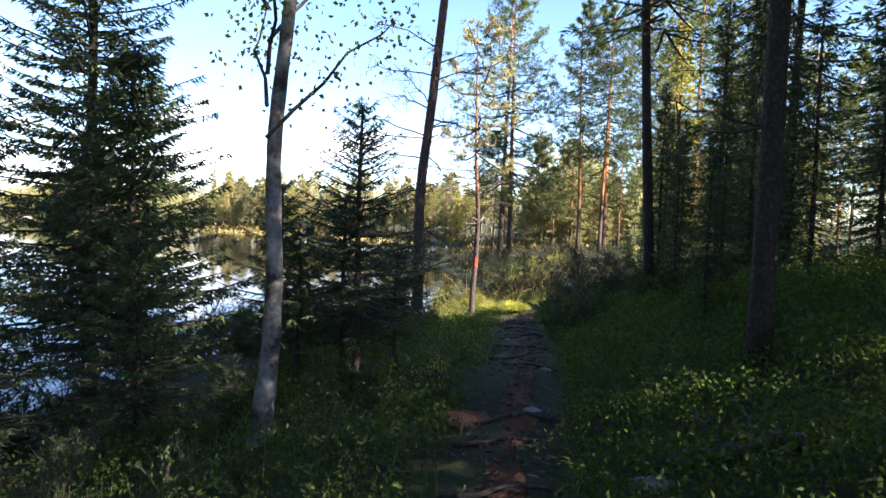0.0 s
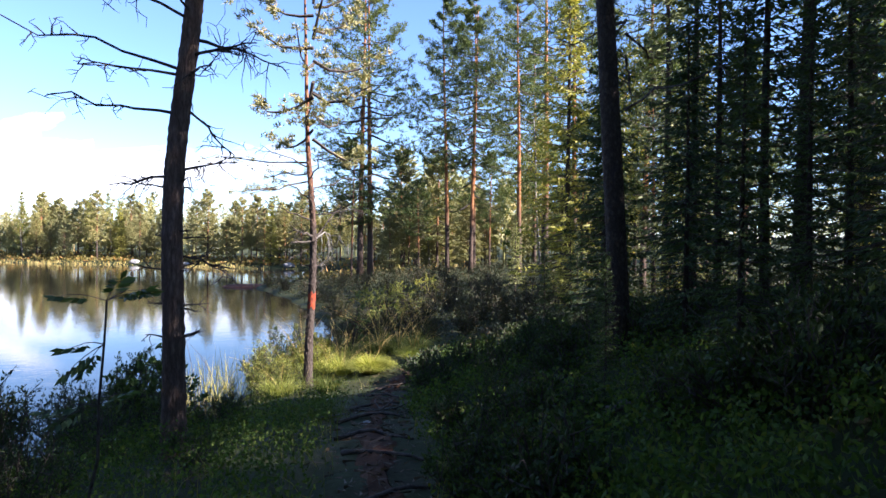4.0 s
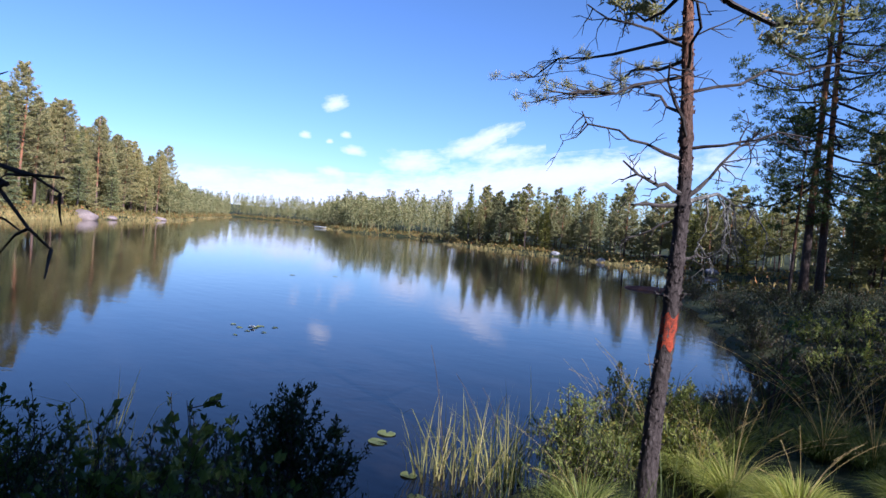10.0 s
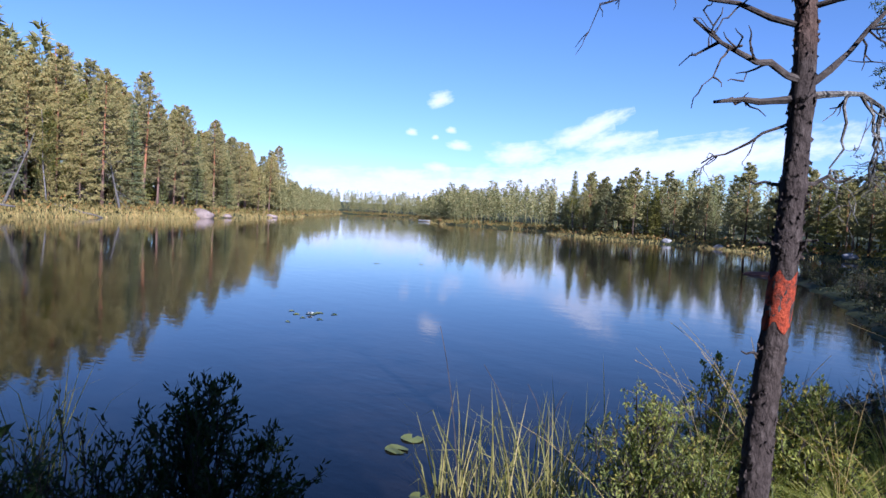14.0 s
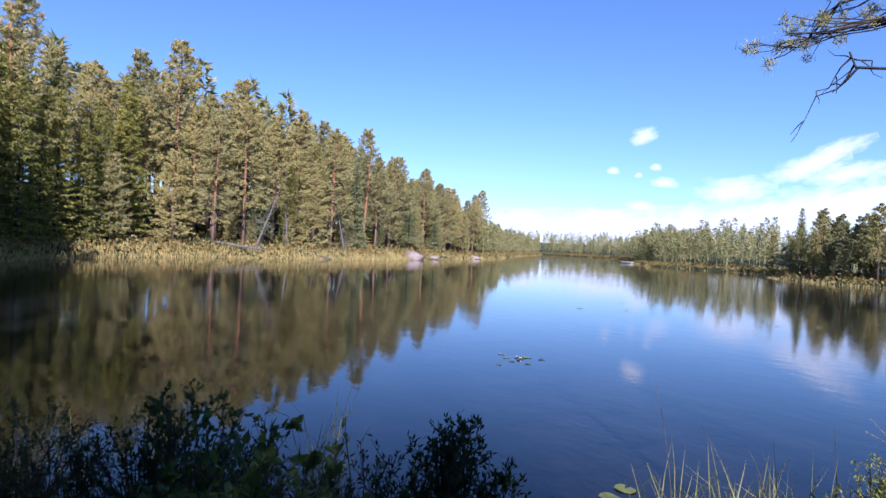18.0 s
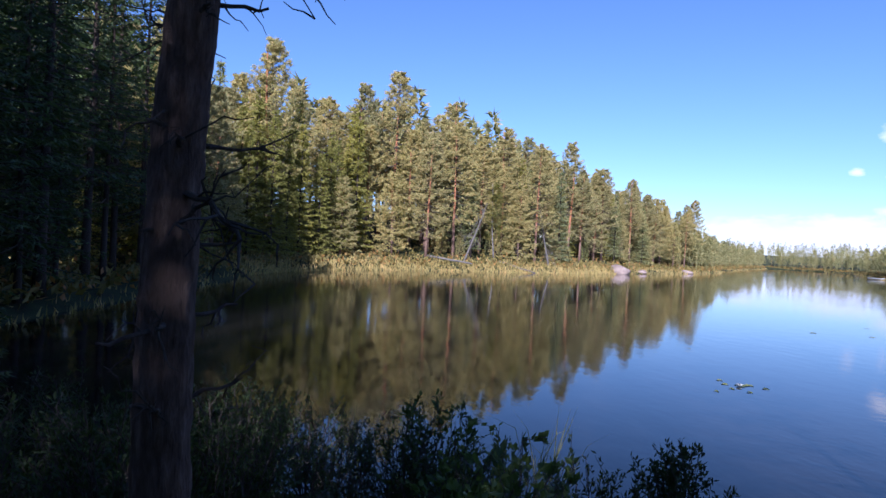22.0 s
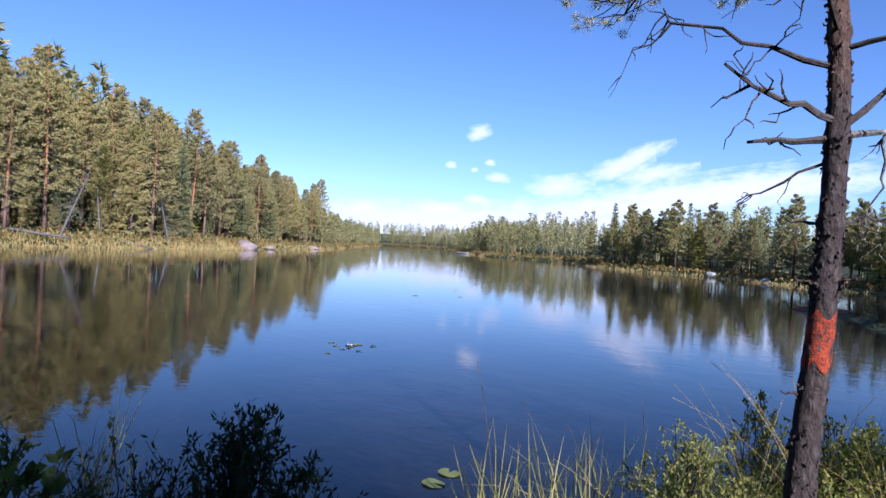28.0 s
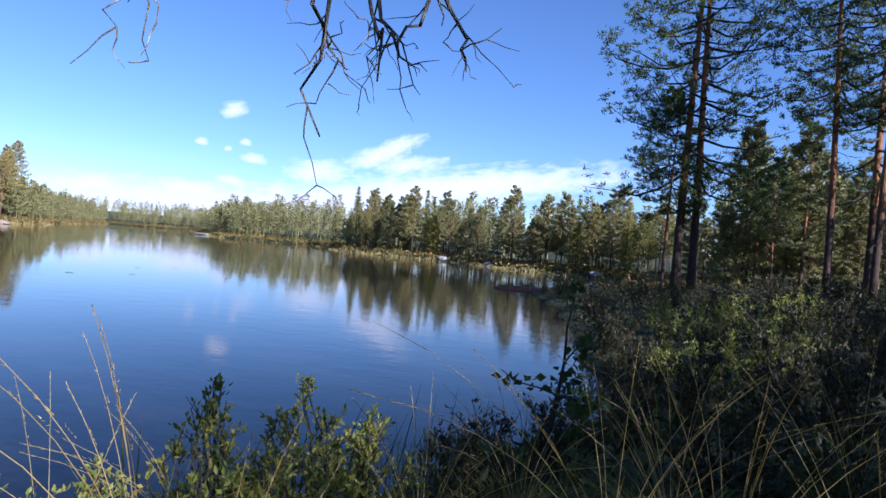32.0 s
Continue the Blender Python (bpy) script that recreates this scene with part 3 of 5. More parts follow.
def painted_pine():
    """The slim crooked pine with the orange trail mark."""
    x, y = 2.2, 24.85
    z0 = gz(x, y)
    t = thing("pine", "slim scaly pine with an orange paint mark and dead branches", "pine tree", at=(x, y, z0))
    wood, dead, green, mark = Geo(), Geo(), Geo(), Geo()
    zs = np.concatenate([np.linspace(-0.3, 4.2, 130), np.linspace(4.25, 8.6 - z0, 40)])

    def axis(z):
        h = np.array([0.6, 1.5, 1.95, 2.9, 3.3, 4.0, 5.0, 8.6]) - z0
        return limb_axis(z, h, np.array([2.14, 2.16, 2.2, 2.22, 2.22, 2.17, 2.09, 2.0]) - x, 0 * h + np.linspace(0, 0.1, 8))

    def radius(z):
        return (0.084 - 0.0088 * np.clip(z, 0, 8)) * (1 + 0.35 * np.exp(-np.maximum(z + 0.3, 0) * 3))

    def knots(z):
        return 1 + 0.16 * sum(np.exp(-((z - k) / 0.05) ** 2) for k in (2.29 - z0, 2.62 - z0, 3.1 - z0, 3.7 - z0))

    tube(wood, axis(zs), radius(zs) * knots(zs), 20, 0.05)
    part("trunk", wood, M_RED_PINE, t, "scaly grey bark turning orange above", True)
    zm = np.linspace(1.84 - z0, 2.13 - z0, 22)
    ring = Geo()
    tube(ring, axis(zm), radius(zm) * 1.04, 28, 0.012, close=False)
    v = np.concatenate(ring.v)
    v[:, 2] += 0.03 * np.sin(np.arctan2(v[:, 1], v[:, 0]) * 3) + 0.004 * rng.standard_normal(len(v))
    mark.add(v, ring.f)
    part("paint_mark", mark, M_PAINT, t, "weathered orange-red paint band")
    flakes = Geo()
    n = 460
    zf, af = rng.uniform(0.05, 4.5, n), rng.uniform(0, 2 * np.pi, n)
    zf = np.where((zf > 1.76 - z0) & (zf < 2.17 - z0), zf + 0.45, zf)
    out = np.column_stack([np.cos(af), np.sin(af), np.zeros(n)])
    c = axis(zf) + out * (radius(zf) * knots(zf) * 0.97)[:, None]
    leaves(flakes, c, unit(np.column_stack([0.35 * np.cos(af), 0.35 * np.sin(af), rng.choice([-1, 1], n)]) + 0.2 * rng.standard_normal((n, 3))), rng.uniform(0.018, 0.04, n), 0.026, 0.3)
    tagged(part("flaking_bark", flakes, M_RED_PINE, t), kind="stuff")

    def at(z):
        return axis(np.array([z - z0]))[0]

    def rel(px, py, pz):
        return (px - x, py - y, pz - z0)

    def snag(*a):
        g = Geo()
        dead_bough(g, *a)
        part("dead_bough", g, M_TWIG, t)

    snag(at(1.66), rel(2.05, 24.75, 1.69), 0.012, 0)
    for z, az, run in ((2.29, 3.5, 0.16), (2.31, 6.0, 0.17), (2.27, 4.6, 0.14), (2.62, 3.2, 0.22), (2.64, 0.3, 0.3)):
        snag(at(z), (at(z)[0] + math.cos(az) * run, at(z)[1] + math.sin(az) * run, z - z0 + 0.03), 0.016, 1, 0.12)
    snag(at(3.2), rel(1.93, 24.14, 3.32), 0.022, 6, 0.3, 0.07)
    snag(at(3.1), rel(1.85, 24.6, 3.08), 0.026, 1, 0.3, 0.06)
    snag(at(3.0), rel(1.72, 24.78, 2.74), 0.011, 4, 0.2, 0.09)
    snag(at(3.15), rel(2.75, 25.3, 3.85), 0.019, 7, 0.3, 0.06)
    for z, to in ((3.5, (1.4, 24.2, 3.8)), (3.6, (3.1, 24.9, 3.7)), (3.7, (2.3, 23.7, 4.0)), (3.9, (1.5, 25.4, 4.3)), (4.1, (3.3, 25.7, 4.5)), (4.3, (2.6, 23.5, 4.6)), (4.5, (1.2, 24.6, 4.9))):
        snag(at(z), rel(*to), 0.017, 7, 0.4, 0.07)
    arm = Geo()
    p = dead_bough(arm, at(3.12), rel(2.42, 26.9, 3.2), 0.024, 4, 0.35, 0.03, -0.12)
    for k in (2, 3, 4, 4, 5, 5, 6, 6):
        e = p[k] + np.array([rng.uniform(-0.22, 0.22), rng.uniform(-0.1, 0.35), -rng.uniform(0.35, 0.85)])
        w = dead_bough(arm, p[k], e, 0.012, 4, 0.3, 0.12)
    part("lichened_bough", arm, M_LICHEN, t, "pale lichen-covered hanging branch")
    live = Geo()
    for z, to, s in ((4.25, (1.0, 24.3, 4.06), 1.0), (4.6, (-0.45, 26.6, 4.9), 1.0), (4.4, (1.2, 25.6, 4.5), 0.8)):
        b = crooked(at(z), rel(*to), 6, 0.05, 0.06)
        tube(live, b, np.linspace(0.02, 0.006, 7), 5, 0.08)
        for k in range(16):
            q_ = b[rng.integers(3, 7)] + rng.standard_normal(3) * np.array([0.16, 0.16, 0.08])
            tube(live, crooked(b[rng.integers(3, 6)], q_, 3, 0.08), np.linspace(0.006, 0.003, 4), 4)
            blades(green, np.repeat(q_[None], 60, 0) + 0.02 * rng.standard_normal((60, 3)), rand_dirs(60, 0.4), rng.uniform(0.04, 0.075, 60), 0.006)
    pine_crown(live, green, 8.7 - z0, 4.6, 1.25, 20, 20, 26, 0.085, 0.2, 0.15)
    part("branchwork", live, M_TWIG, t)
    # crown uses the needles that have sunlight in their colour
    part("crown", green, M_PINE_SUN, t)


old_pine()
painted_pine()

# ---- kinds of tree that repeat ----
used = set()
near_pines = [tree("pine", "tall pine with a bare lower trunk and open grey-green crown", h, r, "pines on the heath",
                   lambda w, g, h=h, z=z, R=R: pine_crown(w, g, h, z, R, 50, 32, 15, 0.17, 0.22, 0.06), M_PINE_BARK, M_PINE, lean=ln, stubs=5, sides=10, rings=16)
              for h, r, z, R, ln in ((20, 0.2, 4.8, 3.8, (0.3, 0.1)), (19, 0.16, 8.0, 2.6, (-0.4, 0.2)), (15, 0.13, 6.0, 2.3, (0.2, -0.3)))]
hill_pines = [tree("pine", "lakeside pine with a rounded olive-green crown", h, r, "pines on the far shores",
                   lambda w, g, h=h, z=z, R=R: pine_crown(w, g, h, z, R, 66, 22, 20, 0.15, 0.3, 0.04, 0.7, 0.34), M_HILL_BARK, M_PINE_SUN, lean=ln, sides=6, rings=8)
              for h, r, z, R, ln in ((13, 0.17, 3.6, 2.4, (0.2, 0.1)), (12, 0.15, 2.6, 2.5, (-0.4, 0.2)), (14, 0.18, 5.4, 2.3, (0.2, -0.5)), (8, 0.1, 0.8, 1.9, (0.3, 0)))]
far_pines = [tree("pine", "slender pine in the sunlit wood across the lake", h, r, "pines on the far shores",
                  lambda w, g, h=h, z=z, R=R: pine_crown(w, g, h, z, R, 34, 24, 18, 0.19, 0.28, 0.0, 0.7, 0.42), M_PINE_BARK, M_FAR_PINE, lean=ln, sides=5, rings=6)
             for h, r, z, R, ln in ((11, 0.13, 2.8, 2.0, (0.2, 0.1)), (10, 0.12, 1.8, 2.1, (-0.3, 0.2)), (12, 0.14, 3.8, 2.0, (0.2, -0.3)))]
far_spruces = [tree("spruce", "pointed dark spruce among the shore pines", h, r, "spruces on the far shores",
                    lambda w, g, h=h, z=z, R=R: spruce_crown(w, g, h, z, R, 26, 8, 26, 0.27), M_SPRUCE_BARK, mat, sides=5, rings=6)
               for h, r, z, R, mat in ((13, 0.15, 1.0, 1.9, M_SPRUCE_SUN), (12, 0.12, 0.5, 1.7, M_SPRUCE_YELLOW), (15, 0.17, 2.0, 2.0, M_SPRUCE_SUN))]
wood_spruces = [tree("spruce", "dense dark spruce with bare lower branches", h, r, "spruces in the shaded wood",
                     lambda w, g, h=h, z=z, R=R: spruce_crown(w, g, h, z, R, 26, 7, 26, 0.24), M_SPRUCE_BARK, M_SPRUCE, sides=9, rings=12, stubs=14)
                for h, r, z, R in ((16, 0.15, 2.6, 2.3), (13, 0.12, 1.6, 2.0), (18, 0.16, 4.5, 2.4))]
# sunlight behind the heath is put into these spruces' pale needles
sun_tinted_spruces = [tree("spruce", "light green spruce standing in the sun behind the heath", h, r, "spruces in the sunlit wood",
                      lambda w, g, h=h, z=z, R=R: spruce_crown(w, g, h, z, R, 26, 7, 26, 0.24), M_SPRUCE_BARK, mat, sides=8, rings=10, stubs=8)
                 for h, r, z, R, mat in ((14, 0.14, 2.0, 2.2, M_SPRUCE_SUN), (12, 0.12, 1.4, 1.9, M_SPRUCE_YELLOW), (16, 0.15, 3.5, 2.3, M_SPRUCE_SUN))]
edge_spruces = [tree("spruce", "dark spruce with a bare grey lower trunk beside the path", h, r, "spruces in the shaded wood",
                     lambda w, g, h=h, z=z, R=R: spruce_crown(w, g, h, z, R, 26, 7, 36, 0.13, 0.3), M_SPRUCE_BARK, M_SPRUCE_EDGE, sides=12, rings=24, stubs=22, lean=ln)
                for h, r, z, R, ln in ((16, 0.088, 4.6, 1.8, (-1.0, -0.4)), (15, 0.08, 4.2, 1.9, (-0.3, 0.2)), (11, 0.09, 2.2, 1.6, (0.1, 0.1)))]


def birch_crown(w, g, h, z0, R, limbs, n, size):
    for i in range(limbs):
        z, az = z0 + (h - z0) * (i / limbs), i * 2.4 + rng.uniform(-0.5, 0.5)
        run = R * (1 - 0.7 * i / limbs) * rng.uniform(0.6, 1.1)
        to = np.array([math.cos(az) * run, math.sin(az) * run, z + run * 1.1])
        p = crooked((0, 0, z), to, 5, 0.06)
        tube(w, p, np.linspace(0.02, 0.005, 6), 4)
        c = p[rng.integers(2, 6, n)] + rng.standard_normal((n, 3)) * np.array([0.3, 0.3, 0.3]) * R * 0.45
        leaves(g, c, rand_dirs(n, -0.4), size * rng.uniform(0.7, 1.2, n), size * 0.8)


shore_birches = [tree("birch", "slim white-stemmed birch turning yellow", h, 0.08, "birches among the pines",
                      lambda w, g, h=h: birch_crown(w, g, h, 2.0, 1.5, 16, 190, 0.12), M_BIRCH_BARK, M_BIRCH, lean=ln, sides=6, rings=8, wob=0.4) for h, ln in ((9, (0.5, 0.2)), (7, (-0.5, 0.4)))]


def spot(x, y, lo=0.8, hi=1.2):
    return (x, y, gz(x, y), random.uniform(0, 6.28), random.uniform(lo, hi))


# pines on the low heath beyond the tussocks
place(near_pines[0], [(1.3, 54.4, gz(1.3, 54.4), 0.4, 1.0), (1.97, 54.7, gz(1.97, 54.7), 2.2, 0.98), (9.4, 60, gz(9.4, 60), 1.0, 1.0), (13.0, 52, gz(13, 52), 4.0, 1.05)], used)
place(near_pines[1], [(6.9, 52.5, gz(6.9, 52.5), 0.5, 0.9), (8.3, 52, gz(8.3, 52), 3.0, 0.95), (10.6, 48, gz(10.6, 48), 1.2, 0.95), (12.6, 44, gz(12.6, 44), 5.0, 1.0), (14.5, 62, gz(14.5, 62), 1.5, 1.0)], used)
place(near_pines[2], [(0.75, 54.0, gz(0.75, 54), 1.0, 0.6), (10.2, 57, gz(10.2, 57), 2.0, 0.9), (14, 57, gz(14, 57), 3.0, 1.0), (5.4, 62, gz(5.4, 62), 3.9, 0.8), (11.5, 39, gz(11.5, 39), 0.3, 0.8)], used)

# wooded hill on the western shore
random.seed(11)
shore_line = [np.array(p) for p in SHORE]
hill = [p for p in shore_line if -107 < p[0] < -40 and p[1] < 96]
spots, backs = [], []
for a, b in zip(hill, hill[1:]):
    e = b - a
    out = np.array([e[1], -e[0]]) / np.linalg.norm(e)
    if shore_distance(np.array([(a + b)[0] / 2 + out[0]]), np.array([(a + b)[1] / 2 + out[1]]))[0] < 0:
        out = -out
    for row, step in ((4.4, 2.7), (6.8, 2.4), (9.8, 2.4), (13.5, 2.6), (18.0, 2.8), (23, 2.8), (29, 2.8), (36, 3.0)):
        for k in range(max(1, int(np.linalg.norm(e) / step))):
            pt = a + e * (k + random.uniform(0.1, 0.9)) * step / np.linalg.norm(e) + out * (row + random.uniform(-1.0, 1.2))
            spots.append((pt, row))
kinds = hill_pines + far_spruces + shore_birches
for pt, row in spots:
    if shore_distance(np.array([pt[0]]), np.array([pt[1]]))[0] < 1.4:
        continue
    southern = pt[1] < 30
    r = random.random()
    if r < (0.42 if southern else 0.72):
        k = random.choice(hill_pines[:3] if row > 6 else hill_pines)
    elif r < 0.93:
        # more of the yellow, sunlit-coloured kind on the southern hill
        k = random.choice(far_spruces[:2] + far_spruces[1:2] if southern else far_spruces)
    else:
        k = random.choice(shore_birches)
    grow = float(np.interp(pt[1], [15, 40, 62, 80], [1.34, 1.16, 1.1, 0.86]))
    if row > 15:
        backs.append((pt[0], pt[1], random.uniform(11, 15) * grow))
    else:
        place(k, [spot(pt[0], pt[1], 0.8 * grow, 1.15 * grow)], used)
for x, y, top, kind_ in ((-99.0, 76.3, 16.6, far_spruces[2]), (-102.3, 85.3, 11.7, hill_pines[2]), (-100.6, 80.2, 12.6, hill_pines[2]), (-101.6, 82.9, 11.2, far_spruces[0]), (-97.4, 77.6, 13.6, hill_pines[0]), (-95.6, 74.0, 15.2, hill_pines[1]), (-98.2, 80.6, 10.4, hill_pines[1])):
    place(kind_, [(x, y, gz(x, y), random.uniform(0, 6), (top - gz(x, y)) / (14 if kind_ is hill_pines[2] else 15 if kind_ is far_spruces[2] else 13))], used)
under = []
for pt, row in spots:
    if row < 15 and random.random() < 0.62:
        x, y = pt[0] + random.uniform(-1.6, 1.6), pt[1] + random.uniform(-1.6, 1.6)
        if shore_distance(np.array([x]), np.array([y]))[0] > 3.4:
            under.append((x, y))
for x, y in under:
    place(random.choice((hill_pines[3], far_spruces[0], far_spruces[1], hill_pines[3])), [spot(x, y, 0.32, 0.6)], used)
# tall pines that stand out of the hill's skyline, and the orange trunk at its foot
for x, y, top in ((-72.3, 28.1, 24.8), (-74.6, 35.2, 22.0), (-71.0, 24.0, 22.5), (-70.5, 32.1, 17.0), (-69.5, 19.5, 20.0), (-78, 43, 18.5), (-82, 52, 16.5), (-86, 60, 15.5)):
    place(hill_pines[2], [(x, y, gz(x, y), random.uniform(0, 6), (top - gz(x, y)) / 14)], used)
for x, y, s in ((-50.2, 13.6, 1.05), (-52.2, 15.4, 1.2), (-54.4, 16.6, 0.95), (-56.6, 17.6, 1.15), (-58.8, 19.4, 1.0), (-55.8, 13.6, 1.3), (-60.4, 17.0, 1.35), (-61.8, 21.0, 1.1)):
    place(far_spruces[1], [(x, y, gz(x, y), random.uniform(0, 6), s)], used)

# young pines along the northern shore and behind the heath
random.seed(12)
north = [p for p in shore_line if p[1] > 62 and p[0] > -155 and not (p[0] < -103 and p[1] < 130)]
north = [p for p in north if not (p[0] < -90 and p[1] < 121)]
for a, b in zip(north, north[1:]):
    e = b - a
    out = np.array([e[1], -e[0]]) / np.linalg.norm(e)
    if shore_distance(np.array([(a + b)[0] / 2 + out[0]]), np.array([(a + b)[1] / 2 + out[1]]))[0] < 0:
        out = -out
    far_off = (a[0] + b[0]) / 2 < -75
    for row, step in ((3.5, 2.0), (6.0, 1.7), (9, 1.7), (13, 2.2), (19, 2.4), (25, 2.8)):
        if far_off:
            step *= 1.5
        for k in range(max(1, int(np.linalg.norm(e) / step))):
            pt = a + e * (k + random.uniform(0.1, 0.9)) * step / np.linalg.norm(e) + out * (row + random.uniform(-1.3, 1.5))
            if shore_distance(np.array([pt[0]]), np.array([pt[1]]))[0] < 2.0:
                continue
            r = random.random()
            k_ = random.choice(far_pines) if r < 0.86 else (random.choice(far_spruces[:2]) if r < 0.95 else random.choice(shore_birches))
            if row > 10 or far_off:
                backs.append((pt[0], pt[1], random.uniform(6.0, 9.2)))
            else:
                place(k_, [spot(pt[0], pt[1], *((0.62, 0.92) if pt[0] > -52 else (0.5, 0.76)))], used)
random.seed(13)
for _ in range(60):
    x, y = random.uniform(3, 34), random.uniform(64, 100)
    if y < 80:
        place(random.choice(far_pines), [spot(x, y, 0.7, 1.05)], used)
    else:
        backs.append((x, y, random.uniform(9, 13)))
place(far_spruces[0], [spot(-50.5, 108, 0.85, 0.9)], used)
end = [np.array(p, float) for p in ((-104, 130), (-112, 138), (-150, 172), (-185, 200), (-215, 190), (-170, 150), (-130, 112), (-106, 95), (-97, 84))]
for a, b in zip(end, end[1:]):
    e = b - a
    out = np.array([e[1], -e[0]]) / np.linalg.norm(e)
    if shore_distance(np.array([(a + b)[0] / 2 + out[0] * 3]), np.array([(a + b)[1] / 2 + out[1] * 3]))[0] < 0:
        out = -out
    for row in (2.5, 5, 8, 12, 17):
        for k in range(int(np.linalg.norm(e) / 1.9)):
            pt = a + e * random.random() + out * (row + random.uniform(-1.2, 1.2))
            if shore_distance(np.array([pt[0]]), np.array([pt[1]]))[0] > 1.5:
                backs.append((pt[0], pt[1], random.uniform(5, 7.5)))

# shaded spruce wood on the slope beside the path, open where the sun reaches the tussocks
random.seed(14)
edge_spots = [(5.95, 18.55, 0, 0.6), (5.6, 11.9, 1, 1.5), (8.6, 20.0, 1, 3.0), (8.4, 12.8, 1, 0.3), (7.3, 8.8, 2, 4.0), (9.9, 16.4, 1, 5.0)]
for x, y, k, turn in edge_spots:
    place(edge_spruces[k], [(x, y, gz(x, y), turn if k else 0.0, 0.62 if y > 21 else 1.0)], used)
# many of these stand out of view, added to shade path and bank
wood_and_shade_spots = [(9.3, 10.2, 0), (7.0, 4.4, 2), (9.2, 6.0, 1), (11.2, 12.6, 1), (12.0, 15.6, 0), (12.5, 18.2, 1), (17.4, 16.4, 1), (12.4, 10.0, 0), (13.8, 14.8, 2), (15.2, 16.4, 1), (15.5, 11.4, 2), (17.4, 14.0, 0), (18.6, 11.0, 1), (11.5, 7.4, 2),
              (14.4, 6.6, 1), (9.6, 2.0, 0), (12.2, 1.6, 2), (6.4, 0.6, 1), (20.5, 8.0, 2), (21.5, 13.0, 1), (17.6, 3.0, 2), (13.0, 24.6, 0), (16.6, 23.4, 2), (20.0, 22.4, 0), (14.2, 22.0, 1)]
for x, y, k in wood_and_shade_spots:
    place(wood_spruces[k], [(x, y, gz(x, y), random.uniform(0, 6.28), random.uniform(0.85, 1.12))], used)
# the trees at (14.6, 27) and (18.4, 25.8) are added to shade the slope
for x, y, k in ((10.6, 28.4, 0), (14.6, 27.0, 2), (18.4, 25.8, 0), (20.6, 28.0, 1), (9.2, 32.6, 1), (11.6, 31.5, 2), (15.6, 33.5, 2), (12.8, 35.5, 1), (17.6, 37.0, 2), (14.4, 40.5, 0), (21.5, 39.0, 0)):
    place(sun_tinted_spruces[k] if (x * 7) % 2 < 1.1 else near_pines[k], [(x, y, gz(x, y), random.uniform(0, 6.28), random.uniform(0.75, 1.05))], used)
for _ in range(26):
    x, y = random.uniform(26, 48), random.choice((random.uniform(-14, 6), random.uniform(-14, 6), random.uniform(40, 60)))
    place(random.choice(wood_spruces[:2]), [spot(x, y, 0.9, 1.2)], used)
# low spruces and birches under the tall trees; paler kinds have sunlight coloured in
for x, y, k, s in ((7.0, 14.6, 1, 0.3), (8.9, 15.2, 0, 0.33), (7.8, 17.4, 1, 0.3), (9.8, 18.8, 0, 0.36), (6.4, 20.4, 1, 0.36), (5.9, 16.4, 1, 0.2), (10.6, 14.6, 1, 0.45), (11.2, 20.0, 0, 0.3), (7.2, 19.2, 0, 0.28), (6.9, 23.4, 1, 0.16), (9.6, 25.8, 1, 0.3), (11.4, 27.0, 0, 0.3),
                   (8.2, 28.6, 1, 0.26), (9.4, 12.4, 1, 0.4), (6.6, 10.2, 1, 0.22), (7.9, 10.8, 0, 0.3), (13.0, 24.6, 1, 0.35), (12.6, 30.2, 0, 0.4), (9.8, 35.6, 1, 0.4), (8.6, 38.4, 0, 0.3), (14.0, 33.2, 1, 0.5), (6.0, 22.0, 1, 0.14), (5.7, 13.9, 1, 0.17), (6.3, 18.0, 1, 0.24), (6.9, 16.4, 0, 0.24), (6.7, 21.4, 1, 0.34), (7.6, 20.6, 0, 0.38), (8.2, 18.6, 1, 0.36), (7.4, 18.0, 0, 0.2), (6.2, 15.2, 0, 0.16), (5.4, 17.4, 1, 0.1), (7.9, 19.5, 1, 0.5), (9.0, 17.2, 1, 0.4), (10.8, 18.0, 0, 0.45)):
    place(sun_tinted_spruces[k] if y > 24 or (k == 0 and x > 9) else wood_spruces[k], [(x, y, gz(x, y), random.uniform(0, 6.28), s)], used)
# birches added as the sunlit yellow foliage in the background
place(shore_birches[0], [(11.6, 34.2, gz(11.6, 34.2), 1, 0.9), (14.2, 37.8, gz(14.2, 37.8), 2, 1.0), (10.4, 41.5, gz(10.4, 41.5), 3, 0.8), (17.0, 40.0, gz(17, 40), 4, 1.1)], used)
for k in range(22):
    x = -43 + k * 1.75
    for back in (2.6, 5.4):
        yy = float(np.interp(x, [-44, -36, -29, -20, -12, -7, -4], [15, 14.4, 13.4, 12, 11, 11, 11.6])) - back - random.uniform(0, 1.4)
        # dark needles on the shaded stretch, sunlit-coloured kinds west of it
        kind_ = wood_spruces[random.randrange(3)] if x > -31 else random.choice(far_spruces[:2] + [far_spruces[1], hill_pines[0]])
        place(kind_, [(x + random.uniform(-0.7, 0.7), yy, gz(x, yy), random.uniform(0, 6.28), random.uniform(0.75, 1.1))], used)
